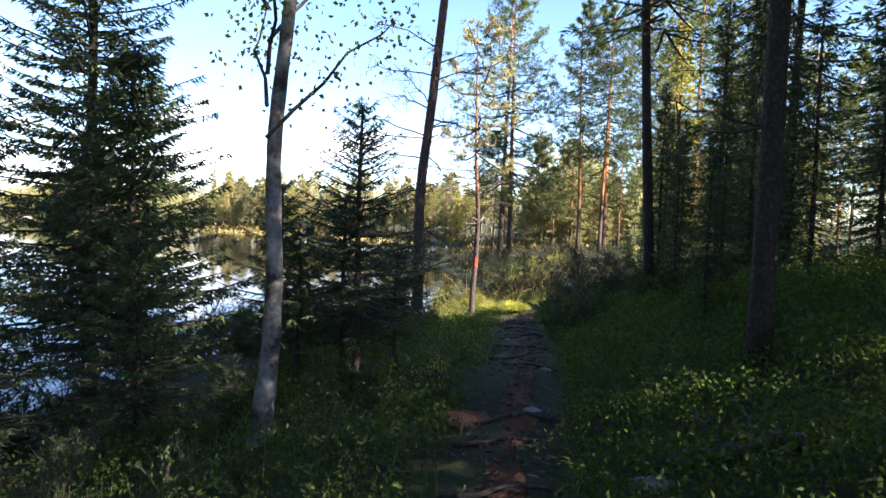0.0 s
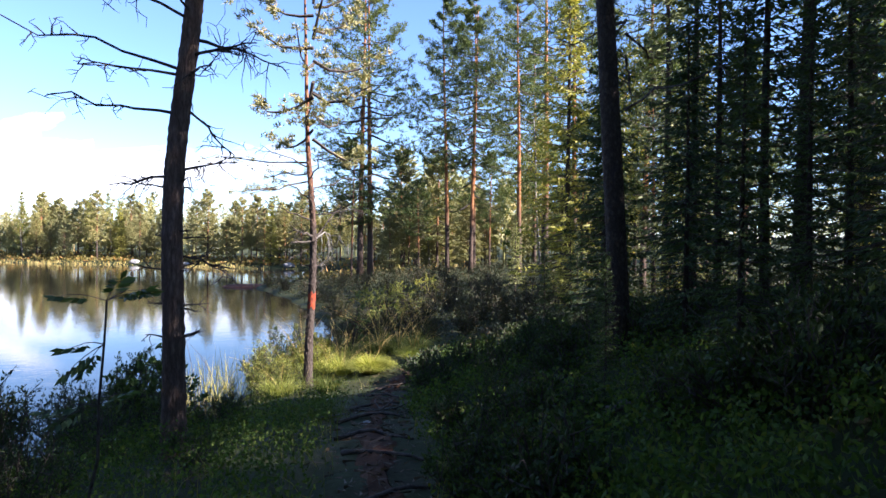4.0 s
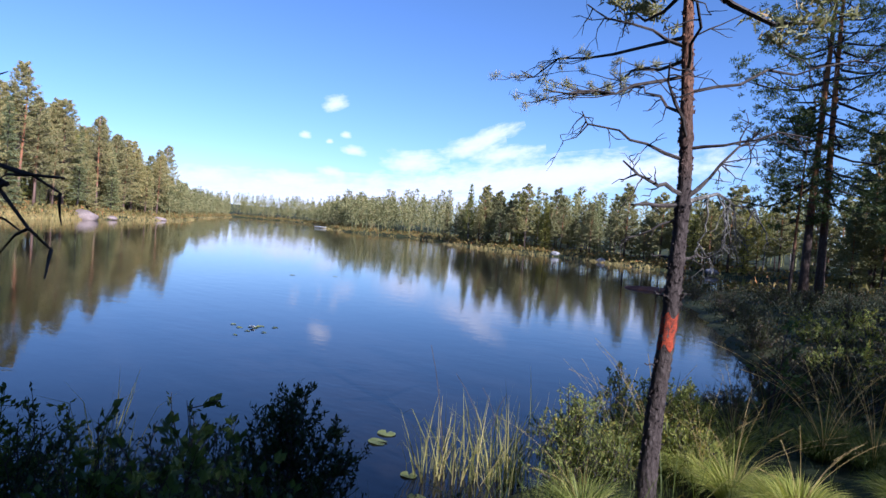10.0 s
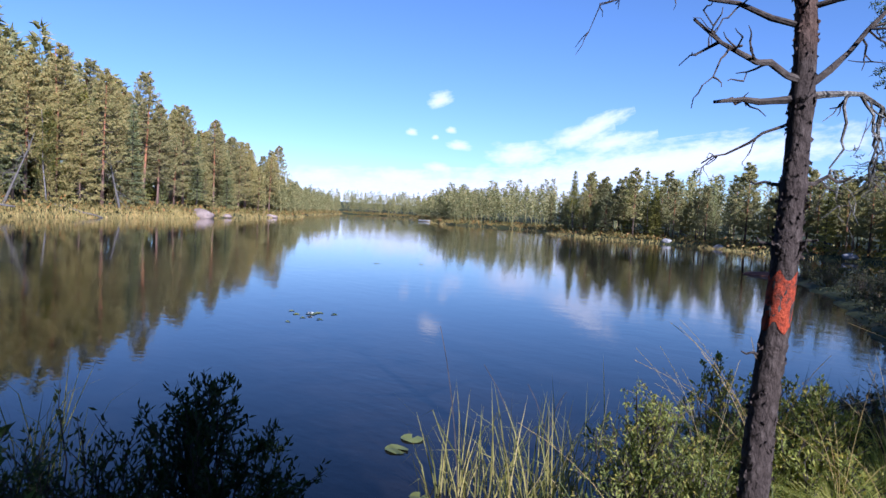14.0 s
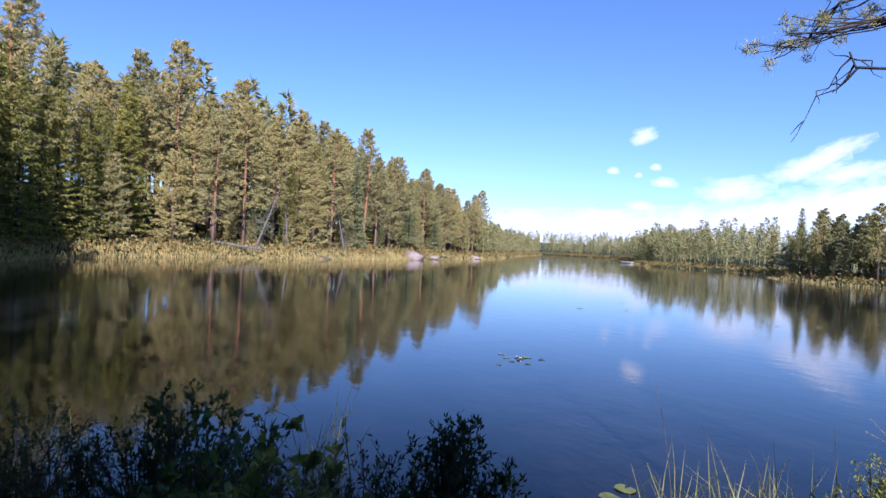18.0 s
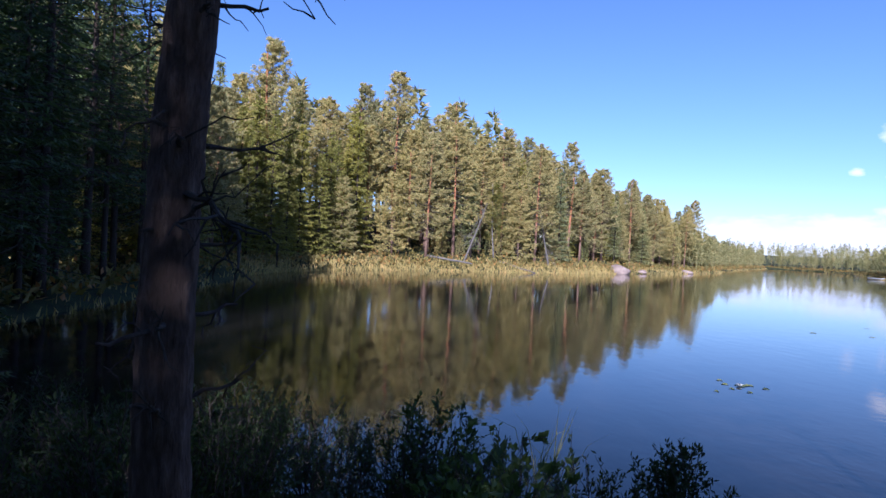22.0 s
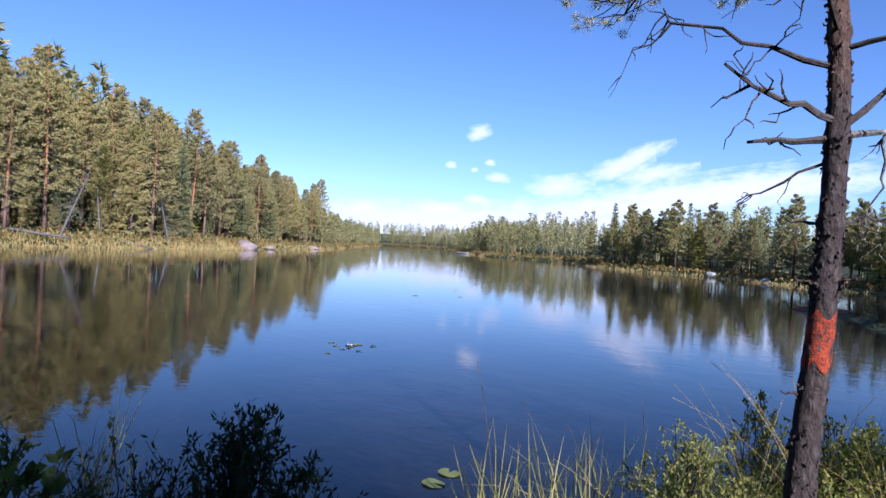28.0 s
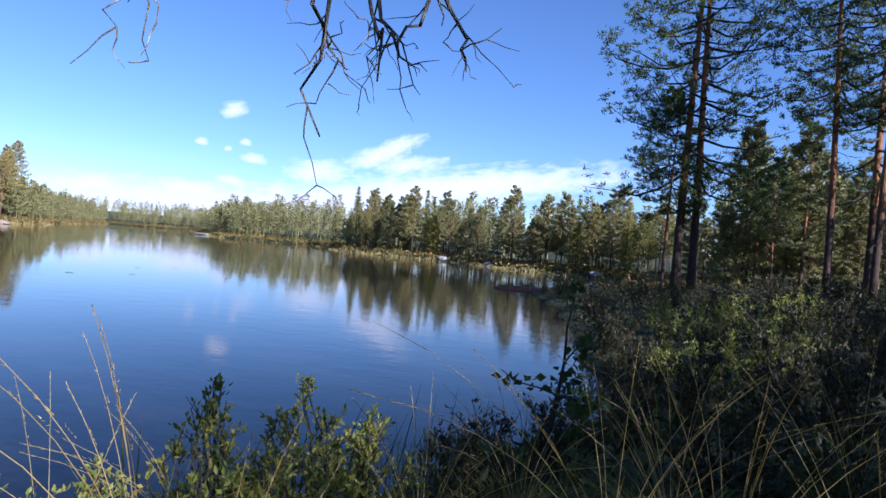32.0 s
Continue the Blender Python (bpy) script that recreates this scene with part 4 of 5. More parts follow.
# unseen shade trees added behind the starting point, trees on the dark south-western bank
for x, y, k in ((-4.5, 1.5, 1), (0.4, 0.5, 2), (3.0, -3.5, 0), (-1.5, -2.0, 1), (6.8, -3.0, 2), (-6.5, -3.0, 0), (-11, -2.0, 1), (-3.4, 7.2, 0), (-5.6, 8.6, 1), (-7.0, 5.0, 2), (-12.5, 5.2, 0), (-18, 6, 1),
                (-22, -2, 0), (-28, 0, 1), (-34, 1, 2), (-4.6, 8.2, 1), (-5.8, 9.6, 0), (-7.4, 9.0, 1), (-3.4, 9.4, 1), (-8.6, 7.4, 2), (-2.6, 8.2, 1), (-40, 3, 0), (-13, -6, 2), (-36.5, 5.8, 1), (-31, 2.4, 2), (-26, 0.2, 0),
                (-2.6, 4.0, 2), (-4.4, 10.2, 0), (-6.4, 10.4, 2), (-8.2, 10.2, 0), (-10.0, 10.0, 2), (-11.8, 9.6, 0), (-13.8, 10.0, 2), (-15.8, 10.4, 0), (-9.2, 8.4, 1), (-12.8, 7.6, 2), (-17.8, 10.6, 1), (-19.8, 10.4, 2), (-5.4, 6.8, 2), (-16, 8.0, 0)):
    place(wood_spruces[k], [(x, y, gz(x, y), random.uniform(0, 6.28), random.uniform(0.8, 1.05))], used)


# ---- young trees beside the path at the start ----
def young_spruce(x, y, h, R, bare=0.5, sprays=62):
    t = thing("spruce", "young dark spruce with drooping branches beside the path", "spruce tree", "young spruces by the path", (x, y, gz(x, y)))
    trunk, boughs, green = Geo(), Geo(), Geo()
    trunk_tube(trunk, h, 0.018 + h * 0.0075, (0, 0), 0.05, 8, 14)
    spruce_crown(boughs, green, h, bare, R, int(h * 4 + 4), 7, sprays, 0.092 if h > 3.8 else 0.06, 0.12)
    n = int(h * 10)
    for k in range(n):
        z, az = rng.uniform(0.15, bare + 0.7), rng.uniform(0, 6.28)
        r = R * rng.uniform(0.5, 0.9)
        tube(boughs, crooked((0, 0, z), (math.cos(az) * r, math.sin(az) * r, z - r * 0.3), 4, 0.06), np.linspace(0.006, 0.002, 5), 3)
    part("trunk", trunk, M_SPRUCE_BARK, t, smooth=True)
    part("branchwork", boughs, M_TWIG, t)
    part("crown", green, M_SPRUCE, t)


for x, y, h, R, bare in ((1.85, 13.85, 3.3, 1.15, 0.9), (1.55, 14.3, 2.3, 0.75, 0.5), (1.2, 13.7, 1.9, 0.7, 0.6), (2.15, 14.6, 1.6, 0.6, 0.4), (0.6, 14.6, 2.6, 0.85, 0.6)):
    young_spruce(x, y, h, R, bare, 50)
for x, y, h, R, bare in ((-0.55, 13.2, 4.2, 1.3, 0.7), (-1.9, 14.3, 9.0, 1.8, 1.2), (-2.1, 11.5, 7.0, 1.7, 1.0), (-0.9, 11.4, 2.6, 1.0, 0.4), (-2.9, 15.6, 4.0, 1.3, 0.6), (0.2, 12.2, 2.0, 0.8, 0.3)):
    young_spruce(x, y, h, R, bare, 112 if h > 5 else 84)


def leaning_birch():
    x, y = 1.5, 12.05
    t = thing("birch", "crooked grey-white birch leaning over the bank", "birch tree", at=(x, y, gz(x, y)))
    wood, boughs, green = Geo(), Geo(), Geo()
    zs = np.linspace(-0.2, 9, 60)
    bend = np.column_stack([0.06 * np.sin(zs * 0.9) - 0.13 * np.exp(-((zs - 2.6) / 1.1) ** 2) + 0.05 * zs, 0.03 * zs, zs])
    tube(wood, bend, (0.085 - 0.0075 * np.clip(zs, 0, 9)) * (1 + 0.5 * np.exp(-np.maximum(zs + 0.2, 0) * 2)), 16, 0.04)
    birch_crown(boughs, green, 8.8, 2.7, 1.4, 22, 170, 0.055)
    part("trunk", wood, M_BIRCH_BARK, t, "grey-white birch bark with dark scars", True)
    part("branchwork", boughs, M_TWIG, t)
    part("crown", green, M_BIRCH, t)


leaning_birch()


# ---- far woods beyond the shores ----
random.seed(21)
woods = Geo()


def far_tree(x, y, h, n=60, fat=1.0, into=None):
    z = gz(x, y)
    u = rng.uniform(0.12, 1, n)
    rr = (0.17 * h * fat * (1.02 - u) ** 0.9 + 0.1) * rng.uniform(0.4, 1.1, n)
    a = rng.uniform(0, 6.28, n)
    c = np.column_stack([x + rr * np.cos(a), y + rr * np.sin(a), z + h * (0.12 + 0.86 * u)])
    into = into or woods
    blades(into, c, unit(np.column_stack([np.cos(a), np.sin(a), np.full(n, 0.5)]) + 0.5 * rng.standard_normal((n, 3))), rng.uniform(0.045, 0.085, n) * h, 0.028 * h)
    tube(into, [(x, y, z - 0.3), (x, y, z + h * 0.95)], [0.012 * h, 0.02], 4, close=False)


for x, y, h in backs:
    far_tree(x, y, h * random.uniform(0.8, 1.15), 280 if y < 112 else 170, 1.1)
for _ in range(1500):
    r = random.random()
    if r < 0.45:
        x, y = random.uniform(-330, 60), random.uniform(112, 330)
    elif r < 0.75:
        x, y = random.uniform(-330, -90), random.uniform(80, 260)
    else:
        a, s = random.uniform(-1.2, 1.5), random.uniform(36, 150)
        x, y = 10 + s * math.cos(a), 30 + s * math.sin(a)
    if (-60 < x < 20 and y < 112):
        continue
    d = float(shore_distance(np.array([x]), np.array([y]))[0])
    if d < 4 or (-60 < x < 20 and y < 112):
        continue
    far_tree(x, y, random.uniform(5.5, 8.5), 110)
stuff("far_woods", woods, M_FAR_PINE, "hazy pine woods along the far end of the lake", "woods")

shade = Geo()
for _ in range(420):
    x, y = random.uniform(-64, -4), random.uniform(-46, 10)
    if y < float(np.interp(x, [-64, -50, -44, -20, -8, -4], [26, 14, 9, 4.5, 3.5, 1])):
        far_tree(x, y, random.uniform(9, 15), 240, 1.1, shade)
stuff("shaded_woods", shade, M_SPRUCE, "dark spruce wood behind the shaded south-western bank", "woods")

# hill foot, brush under the shore pines
brush = Geo()
for a, b in zip(SHORE, np.roll(SHORE, -1, 0)):
    run = np.linalg.norm(b - a)
    mid = (a + b) / 2
    if mid[0] > -8 and mid[1] < 60:
        continue
    n = int(min(run, 60) * 26)
    s = rng.uniform(0, 1, (n, 1))
    pts = a + (b - a) * s + rng.normal(0, 4.5, (n, 2))
    d = shore_distance(pts[:, 0], pts[:, 1])
    pts = pts[(d > 0.7) & (d < 11) & ((pts[:, 0] < -6) | (pts[:, 1] > 55))]
    z = ground_z(pts[:, 0], pts[:, 1])
    m = 5
    c = np.repeat(np.column_stack([pts, z]), m, 0) + rng.standard_normal((len(pts) * m, 3)) * np.array([0.35, 0.35, 0.12]) + np.array([0, 0, 0.22])
    leaves(brush, c, rand_dirs(len(c), 0.6), rng.uniform(0.25, 0.55, len(c)), 0.22)
stuff("shore_brush", brush, M_HILLBRUSH, "low brown-green brush under the shore pines", "brush")

sedge = Geo()
for a, b in zip(SHORE, np.roll(SHORE, -1, 0)):
    run, mid = np.linalg.norm(b - a), (a + b) / 2
    if mid[0] > -12 and mid[1] < 56:
        continue
    rich = 1.0 if (mid[0] < -40 and mid[1] < 60) or (-60 < mid[0] < -15 and mid[1] > 85) else 0.3
    n = int(min(run, 40) * 60 * rich)
    wide_bank = mid[0] < -46 and mid[1] < 92
    if wide_bank:
        n *= 7
    pts = a + (b - a) * rng.uniform(0, 1, (n, 1)) + rng.normal(0, 2.0 if wide_bank else 0.6, (n, 2))
    d = shore_distance(pts[:, 0], pts[:, 1])
    pts = pts[(d > -0.5) & (d < (4.2 if wide_bank else 1.5)) & (wave(pts[:, 0], pts[:, 1], 0.55, 3.0) + 0.25 * rng.standard_normal(n) > (-0.55 if wide_bank else -0.1))]
    c = np.column_stack([pts, np.maximum(ground_z(pts[:, 0], pts[:, 1]), -0.05)])
    blades(sedge, c, unit(rng.standard_normal((len(c), 3)) * 0.28 + np.array([0, 0, 1])), rng.uniform(0.12, 0.42, len(c)) * (1.25 if wide_bank else 1.0), rng.uniform(0.04, 0.1, len(c)))
stuff("shore_sedge", sedge, M_SHOREREED, "straw-yellow sedge along the far waterline", "sedge")


# ---- rocks and dead wood ----
def rock(name, x, y, sx, sy, sz, mat, label, sink=0.35, seed=0.0):
    bm = bmesh.new()
    bmesh.ops.create_icosphere(bm, subdivisions=3, radius=1)
    for v in bm.verts:
        k = 1 + 0.28 * noise.noise(v.co * 1.3 + Vector((seed, seed * 2, 0))) + 0.1 * noise.noise(v.co * 4 + Vector((seed, 0, seed)))
        v.co = Vector((v.co.x * sx * k, v.co.y * sy * k, v.co.z * sz * k))
    me = bpy.data.meshes.new(name)
    bm.to_mesh(me)
    bm.free()
    me.materials.append(mat)
    me.polygons.foreach_set("use_smooth", [True] * len(me.polygons))
    ob = new(name, me)
    ob.location = (x, y, max(gz(x, y), -0.05) + sz * (1 - 2 * sink) * 0.5)
    return tagged(ob, label, "rock", "rocks on the shores")


for k, (x, y, sx, sy, sz) in enumerate(((-80.0, 61.4, 2.4, 1.2, 0.9), (-84.8, 67.6, 0.9, 0.7, 0.35), (-96.0, 81.9, 1.5, 0.9, 0.4))):
    rock("boulder", x, y, sx, sy, sz, M_PINKROCK, "bare pink granite slab at the waterline", seed=k * 3.1)
for k, (x, y, s) in enumerate(((-28.6, 13.2, 0.35), (-6.3, 57.2, 0.3), (-23, 94.5, 0.45), (-31, 98.9, 0.5), (-9, 88.0, 0.5))):
    rock("boulder", x, y, s * 1.3, s, s * 0.7, M_STONE, "grey lichened boulder on the bank", seed=k * 1.7 + 9)
for k, (x, y, s) in enumerate(((4.62, 10.6, 0.11), (3.98, 15.9, 0.05), (4.05, 14.1, 0.05), (3.5, 17.0, 0.05), (3.9, 12.4, 0.06), (3.5, 19.8, 0.05))):
    rock("stone", x, y, s * 1.4, s, s * 0.6, M_STONE, "small grey stone beside the path", seed=k + 30.0)


def log(x0, y0, x1, y1, r, label, up=0.0, mat=None):
    t = Geo()
    p = crooked((x0, y0, gz(x0, y0) + r * 0.7), (x1, y1, gz(x1, y1) + r * 0.7 + up), 7, 0.015)
    tube(t, p, np.linspace(r, r * 0.6, 8), 9, 0.06)
    for _ in range(3):
        k = rng.integers(2, 7)
        tube(t, crooked(p[k], p[k] + np.array([rng.uniform(-0.3, 0.3), rng.uniform(-0.3, 0.3), rng.uniform(0.05, 0.35)]), 3, 0.1), np.linspace(r * 0.3, r * 0.1, 4), 4)
    tagged(new("fallen_log", t.mesh("fallen_log", mat or M_DEADWOOD, True)), label, "log", "fallen dead wood")


log(5.0, 18.9, 7.6, 19.4, 0.06, "grey fallen trunk lying in the undergrowth")
log(4.6, 10.9, 5.4, 10.5, 0.07, "short grey log beside the path", 0.0)
log(4.5, 17.6, 6.3, 16.6, 0.04, "thin grey fallen branch on the slope", 0.15)
log(-68.0, 31.6, -65.6, 36.6, 0.14, "pale fallen trunk leaning on the shore", 0.9)
log(-70.6, 41.0, -68.4, 45.0, 0.12, "grey fallen trunk at the waterline", 0.4)
log(2.2, 11.9, 3.0, 11.2, 0.025, "pale broken stick on the ground")
for x, y, hgt, ln in ((-68.6, 36.2, 7, (0.6, 2.4)), (-73.4, 48.5, 7, (0.4, -1.6))):
    t = thing("dead_pine", "grey dead leaning pine with bare branches", "dead tree", "dead pines on the western shore", (x, y, gz(x, y)))
    w, b = Geo(), Geo()
    p = trunk_tube(w, hgt, 0.14, ln, 0.2, 7, 10)
    for _ in range(14):
        k = rng.integers(2, 9)
        e = p[k] + rand_dirs(1, -0.5)[0] * rng.uniform(0.8, 2.0)
        dead_bough(b, p[k], e, 0.035, 3, 0.8)
    part("trunk", w, M_DEADWOOD, t, smooth=True)
    part("branchwork", b, M_DEADWOOD, t)

# bare red earth on the low tip of the heath and by the path
rock("earth_bank", -6.6, 57.3, 1.9, 1.0, 0.22, M_REDEARTH, "low bank of bare red earth at the tip of the heath", 0.4, 3.3)
rock("earth_bank", 3.3, 12.4, 0.3, 0.22, 0.07, M_REDEARTH, "small patch of red needle litter beside the path", 0.3, 5.3)

# broken dead sticks lying beside the path
random.seed(23)
for cx, cy, count, reach in ((3.72, 20.9, 15, 0.4), (1.6, 12.6, 12, 0.45), (2.2, 12.4, 8, 0.4), (6.2, 18.9, 9, 0.7), (7.0, 21.6, 7, 0.8)):
    for _ in range(count):
        x, y, a, L = cx + random.gauss(0, reach * 0.6), cy + random.gauss(0, reach * 0.6), random.uniform(0, 6.28), random.uniform(0.2, 0.6)
        g = Geo()
        p = crooked((x, y, gz(x, y) + 0.03), (x + L * math.cos(a), y + L * math.sin(a), gz(x + L * math.cos(a), y + L * math.sin(a)) + random.uniform(0.03, 0.14)), 4, 0.06)
        tube(g, p, np.linspace(random.uniform(0.008, 0.014), 0.005, 5), 5, 0.1)
        tagged(new("stick", g.mesh("stick", M_DEADWOOD, True)), "broken grey dead stick lying on the ground", "stick", "dead sticks beside the path")

# roots and litter on the path
litter = Geo()
n = 2600
yy = rng.uniform(6, 25, n)
xx = np.interp(yy, PX_Y, PX_X) + rng.normal(0, 0.3, n)
c = np.column_stack([xx, yy, ground_z(xx, yy) + 0.035])
blades(litter, c, unit(rng.standard_normal((n, 3)) * np.array([1, 1, 0.12])), rng.uniform(0.03, 0.12, n), rng.uniform(0.008, 0.03, n))
stuff("litter", litter, M_LITTER, "dry leaves, bark and twigs on the path", "litter")
for k in range(16):
    y = 7.5 + k * 1.05 + random.uniform(-0.3, 0.3)
    x = float(np.interp(y, PX_Y, PX_X))
    r = Geo()
    a, b = (x - random.uniform(0.25, 0.5), y + random.uniform(-0.3, 0.3)), (x + random.uniform(0.2, 0.5), y + random.uniform(-0.4, 0.4))
    s = np.linspace(0, 1, 7)
    px2, py2 = a[0] + (b[0] - a[0]) * s, a[1] + (b[1] - a[1]) * s + 0.05 * np.sin(s * 6 + k)
    tube(r, np.column_stack([px2, py2, ground_z(px2, py2) + 0.03 - 0.03 * abs(s - 0.5)]), np.linspace(0.026, 0.012, 7), 6, 0.08)
    tagged(new("root", r.mesh("root", M_TWIG, True)), "bare tree root crossing the path", "root", "roots across the path")


# ---- undergrowth ----
def scatter(n, x0, x1, y0, y1, keep):
    x, y = rng.uniform(x0, x1, n), rng.uniform(y0, y1, n)
    e, d = x - np.interp(y, PX_Y, PX_X), shore_distance(x, y)
    k = keep(x, y, e, d)
    return x[k], y[k]


berry = Geo()
x, y = scatter(19000, 2, 10, 7, 26, lambda x, y, e, d: (e > 0.42) & (rng.uniform(0, 1, len(x)) < np.clip(1.25 - e * 0.12, 0.1, 1) * np.interp(y, [15, 18, 21.5, 23], [1, 0.45, 0.45, 1])) & (y < 25.0 + e))
x2, y2 = scatter(2600, 0, 4, 8, 22, lambda x, y, e, d: (e < -0.5) & (d > 0.5))
x, y = np.concatenate([x, x2]), np.concatenate([y, y2])
hgt = 0.18 + 0.26 * np.abs(wave(x, y, 1.9, 5.0))
base = np.column_stack([x, y, ground_z(x, y)])
m = 16
c = np.repeat(base, m, 0) + rng.standard_normal((len(base) * m, 3)) * np.array([0.07, 0.07, 0.0]) + np.column_stack([np.zeros((len(base) * m, 2)), np.repeat(hgt, m) * rng.uniform(0.25, 1.2, len(base) * m)])
leaves(berry, c, rand_dirs(len(c), 0.4), rng.uniform(0.028, 0.055, len(c)), rng.uniform(0.018, 0.032, len(c)))
blades(berry, base, rand_dirs(len(base), 2.5), hgt, 0.006)
stuff("blueberry_shrubs", berry, M_BERRY, "low green blueberry shrubs covering the slope", "undergrowth")

grass = Geo()
x, y = scatter(15000, 0, 9, 7, 34, lambda x, y, e, d: (d > 0.15) & ((np.hypot(x - 3.7, y - 25.3) > 1.3) | (rng.uniform(0, 1, len(x)) < 0.25)) & (np.abs(e) > 0.33 + 0.08 * np.sin(y * 3)) & (rng.uniform(0, 1, len(x)) < np.where(e < 0, 0.9, np.clip(0.7 - e * 0.35, 0.02, 1) * np.interp(y, [16, 19], [1.0, 0.35]))))
c = np.column_stack([x, y, ground_z(x, y)])
stalks(grass, c, unit(rng.standard_normal((len(c), 3)) * 0.3 + np.array([0, 0, 1])), rng.uniform(0.14, 0.42, len(c)), rng.uniform(0.004, 0.009, len(c)), rng.uniform(0.1, 0.9, len(c)))
x, y = scatter(2600, 0.4, 4, 15, 31, lambda x, y, e, d: (d > -0.1) & (d < 1.9))
c = np.column_stack([x, y, np.maximum(ground_z(x, y), -0.05)])
stalks(grass, c, unit(rng.standard_normal((len(c), 3)) * 0.25 + np.array([0, 0, 1])), rng.uniform(0.35, 0.75, len(c)), rng.uniform(0.005, 0.01, len(c)), rng.uniform(0.1, 0.7, len(c)))
stuff("grass", grass, M_GRASS, "tall loose grass along the path and bank", "grass")

heath = Geo()
x, y = scatter(8200, -5, 16, 23.5, 60, lambda x, y, e, d: (d > 0.2) & ((y > 27.5) | (x > 4.9)) & (rng.uniform(0, 1, len(x)) < 0.75))
hgt = np.clip(0.3 + 0.3 * wave(x, y, 1.1, 2.0) + 0.12 * rng.standard_normal(len(x)), 0.1, 0.8) * np.clip(shore_distance(x, y), 0.35, 1)
m = 12
c = np.repeat(np.column_stack([x, y, ground_z(x, y)]), m, 0) + rng.standard_normal((len(x) * m, 3)) * np.array([0.16, 0.16, 0]) + np.column_stack([np.zeros((len(x) * m, 2)), np.repeat(hgt, m) * rng.uniform(0.05, 1.1, len(x) * m)])
leaves(heath, c, rand_dirs(len(c), 0.7), rng.uniform(0.06, 0.13, len(c)), rng.uniform(0.03, 0.06, len(c)))
stuff("heath", heath, M_HEATH, "dark heather and bog shrubs on the low bank", "heath")


def shrub(label, x, y, h, R, stems, n, size, mat, broad=0.4, base=None, group="shrubs on the bank"):
    """A shrub of branching stems with leaves set along its shoots."""
    z0 = max(gz(x, y), -0.1) if base is None else base
    t = thing("shrub", label, "shrub", group, (x, y, z0))
    wood, green = Geo(), Geo()
    for k in range(stems):
        az, out = rng.uniform(0, 6.28), R * rng.uniform(0.05, 1.0) ** 0.8
        to = np.array([math.cos(az) * out, math.sin(az) * out, h * rng.uniform(0.8, 1.0) * (1 - 0.6 * (out / R) ** 1.5)])
        p = crooked((math.cos(az) * 0.05, math.sin(az) * 0.05, -0.05), to, 5, 0.06)
        tube(wood, p, np.linspace(0.009, 0.003, 6), 4)
        m = max(4, int(n / stems / 6))
        for shoot in range(7):
            i = int(rng.integers(1, 6))
            e = p[i] + unit(rand_dirs(1, 0.9)[0] + unit(to) * 0.4) * min(R, 0.6) * rng.uniform(0.18, 0.42)
            if shoot == 6:
                i, e = 4, p[5] + unit(p[5] - p[4]) * 0.06
            tube(wood, crooked(p[i], e, 2, 0.05), [0.004, 0.003, 0.002], 3)
            s = rng.uniform(0.1, 1.0, (m, 1))
            c = p[i] + (e - p[i]) * s + 0.012 * rng.standard_normal((m, 3))
            leaves(green, c, unit(rand_dirs(m, 0.6) + unit(e - p[i]) * 0.8), size * rng.uniform(0.7, 1.2, m), size * broad)
    part("stemwork", wood, M_TWIG, t)
    part("foliage", green, mat, t)
    return t


def shrubs(label, spots, n, size, mat, broad=0.35, kinds=4):
    """Shrubs of one kind: a few are built, the others are copies turned and scaled; spots: x, y, height."""
    built = []
    for k, (x, y, h) in enumerate(spots):
        if k < kinds:
            built.append((shrub(label, x, y, h, 0.6 * min(1, h + 0.2), 24, n, size, mat, broad), h))
        else:
            ob, h0 = built[k % kinds]
            copy_thing(ob, Matrix.Translation((x, y, max(gz(x, y), -0.1))) @ Matrix.Rotation(random.uniform(0, 6.28), 4, "Z") @ Matrix.Scale(h / h0, 4))


shrub("dense dark domed bog shrub standing at the water's edge", -0.1, 22.7, 1.38, 0.56, 80, 8600, 0.052, M_SHRUB_SHADE, 0.36, 0.0)
shrub("sunlit yellow-green bog myrtle on the bank", 1.1, 25.75, 0.95, 0.5, 40, 3000, 0.04, M_SHRUB_YELLOW, 0.4)
shrub("sunlit yellow-green bog myrtle on the bank", 1.3, 25.2, 0.6, 0.5, 36, 2600, 0.036, M_SHRUB_YELLOW, 0.4)
shrub("pale leafy bog myrtle beside the painted pine", 1.75, 26.2, 0.6, 0.45, 30, 2200, 0.036, M_SHRUB_YELLOW, 0.4)
shrub("pale leafy bog myrtle beside the painted pine", 1.6, 25.6, 0.5, 0.45, 30, 2200, 0.036, M_SHRUB_YELLOW, 0.4)
for x, y, h in ((2.1, 26.42, 0.78), (2.08, 26.85, 0.75), (2.2, 26.05, 0.6)):
    shrub("sunlit yellow-green bog myrtle on the bank", x, y, h, 0.38, 34, 2400, 0.042, M_SHRUB_YELLOW, 0.42)
for x, y, h in ((1.1, 27.2, 1.1), (1.5, 27.55, 1.0), (1.85, 27.75, 0.8), (0.8, 26.7, 0.8)):
    shrub("sunlit yellow-green bog myrtle on the bank", x, y, h, 0.36, 26, 1500, 0.046, M_SHRUB_YELLOW, 0.5)
shrub("dark bog myrtle in the shallows behind the pine", 1.35, 27.2, 0.8, 0.5, 26, 1600, 0.04, M_SHRUB, 0.4, 0.0)
shrub("broad-leaved alder shrub at the water", 0.75, 21.15, 1.35, 0.6, 18, 900, 0.075, M_SHRUB, 0.6)
shrub("broad-leaved alder shrub at the water", 0.3, 21.0, 1.15, 0.5, 16, 700, 0.07, M_SHRUB, 0.6)
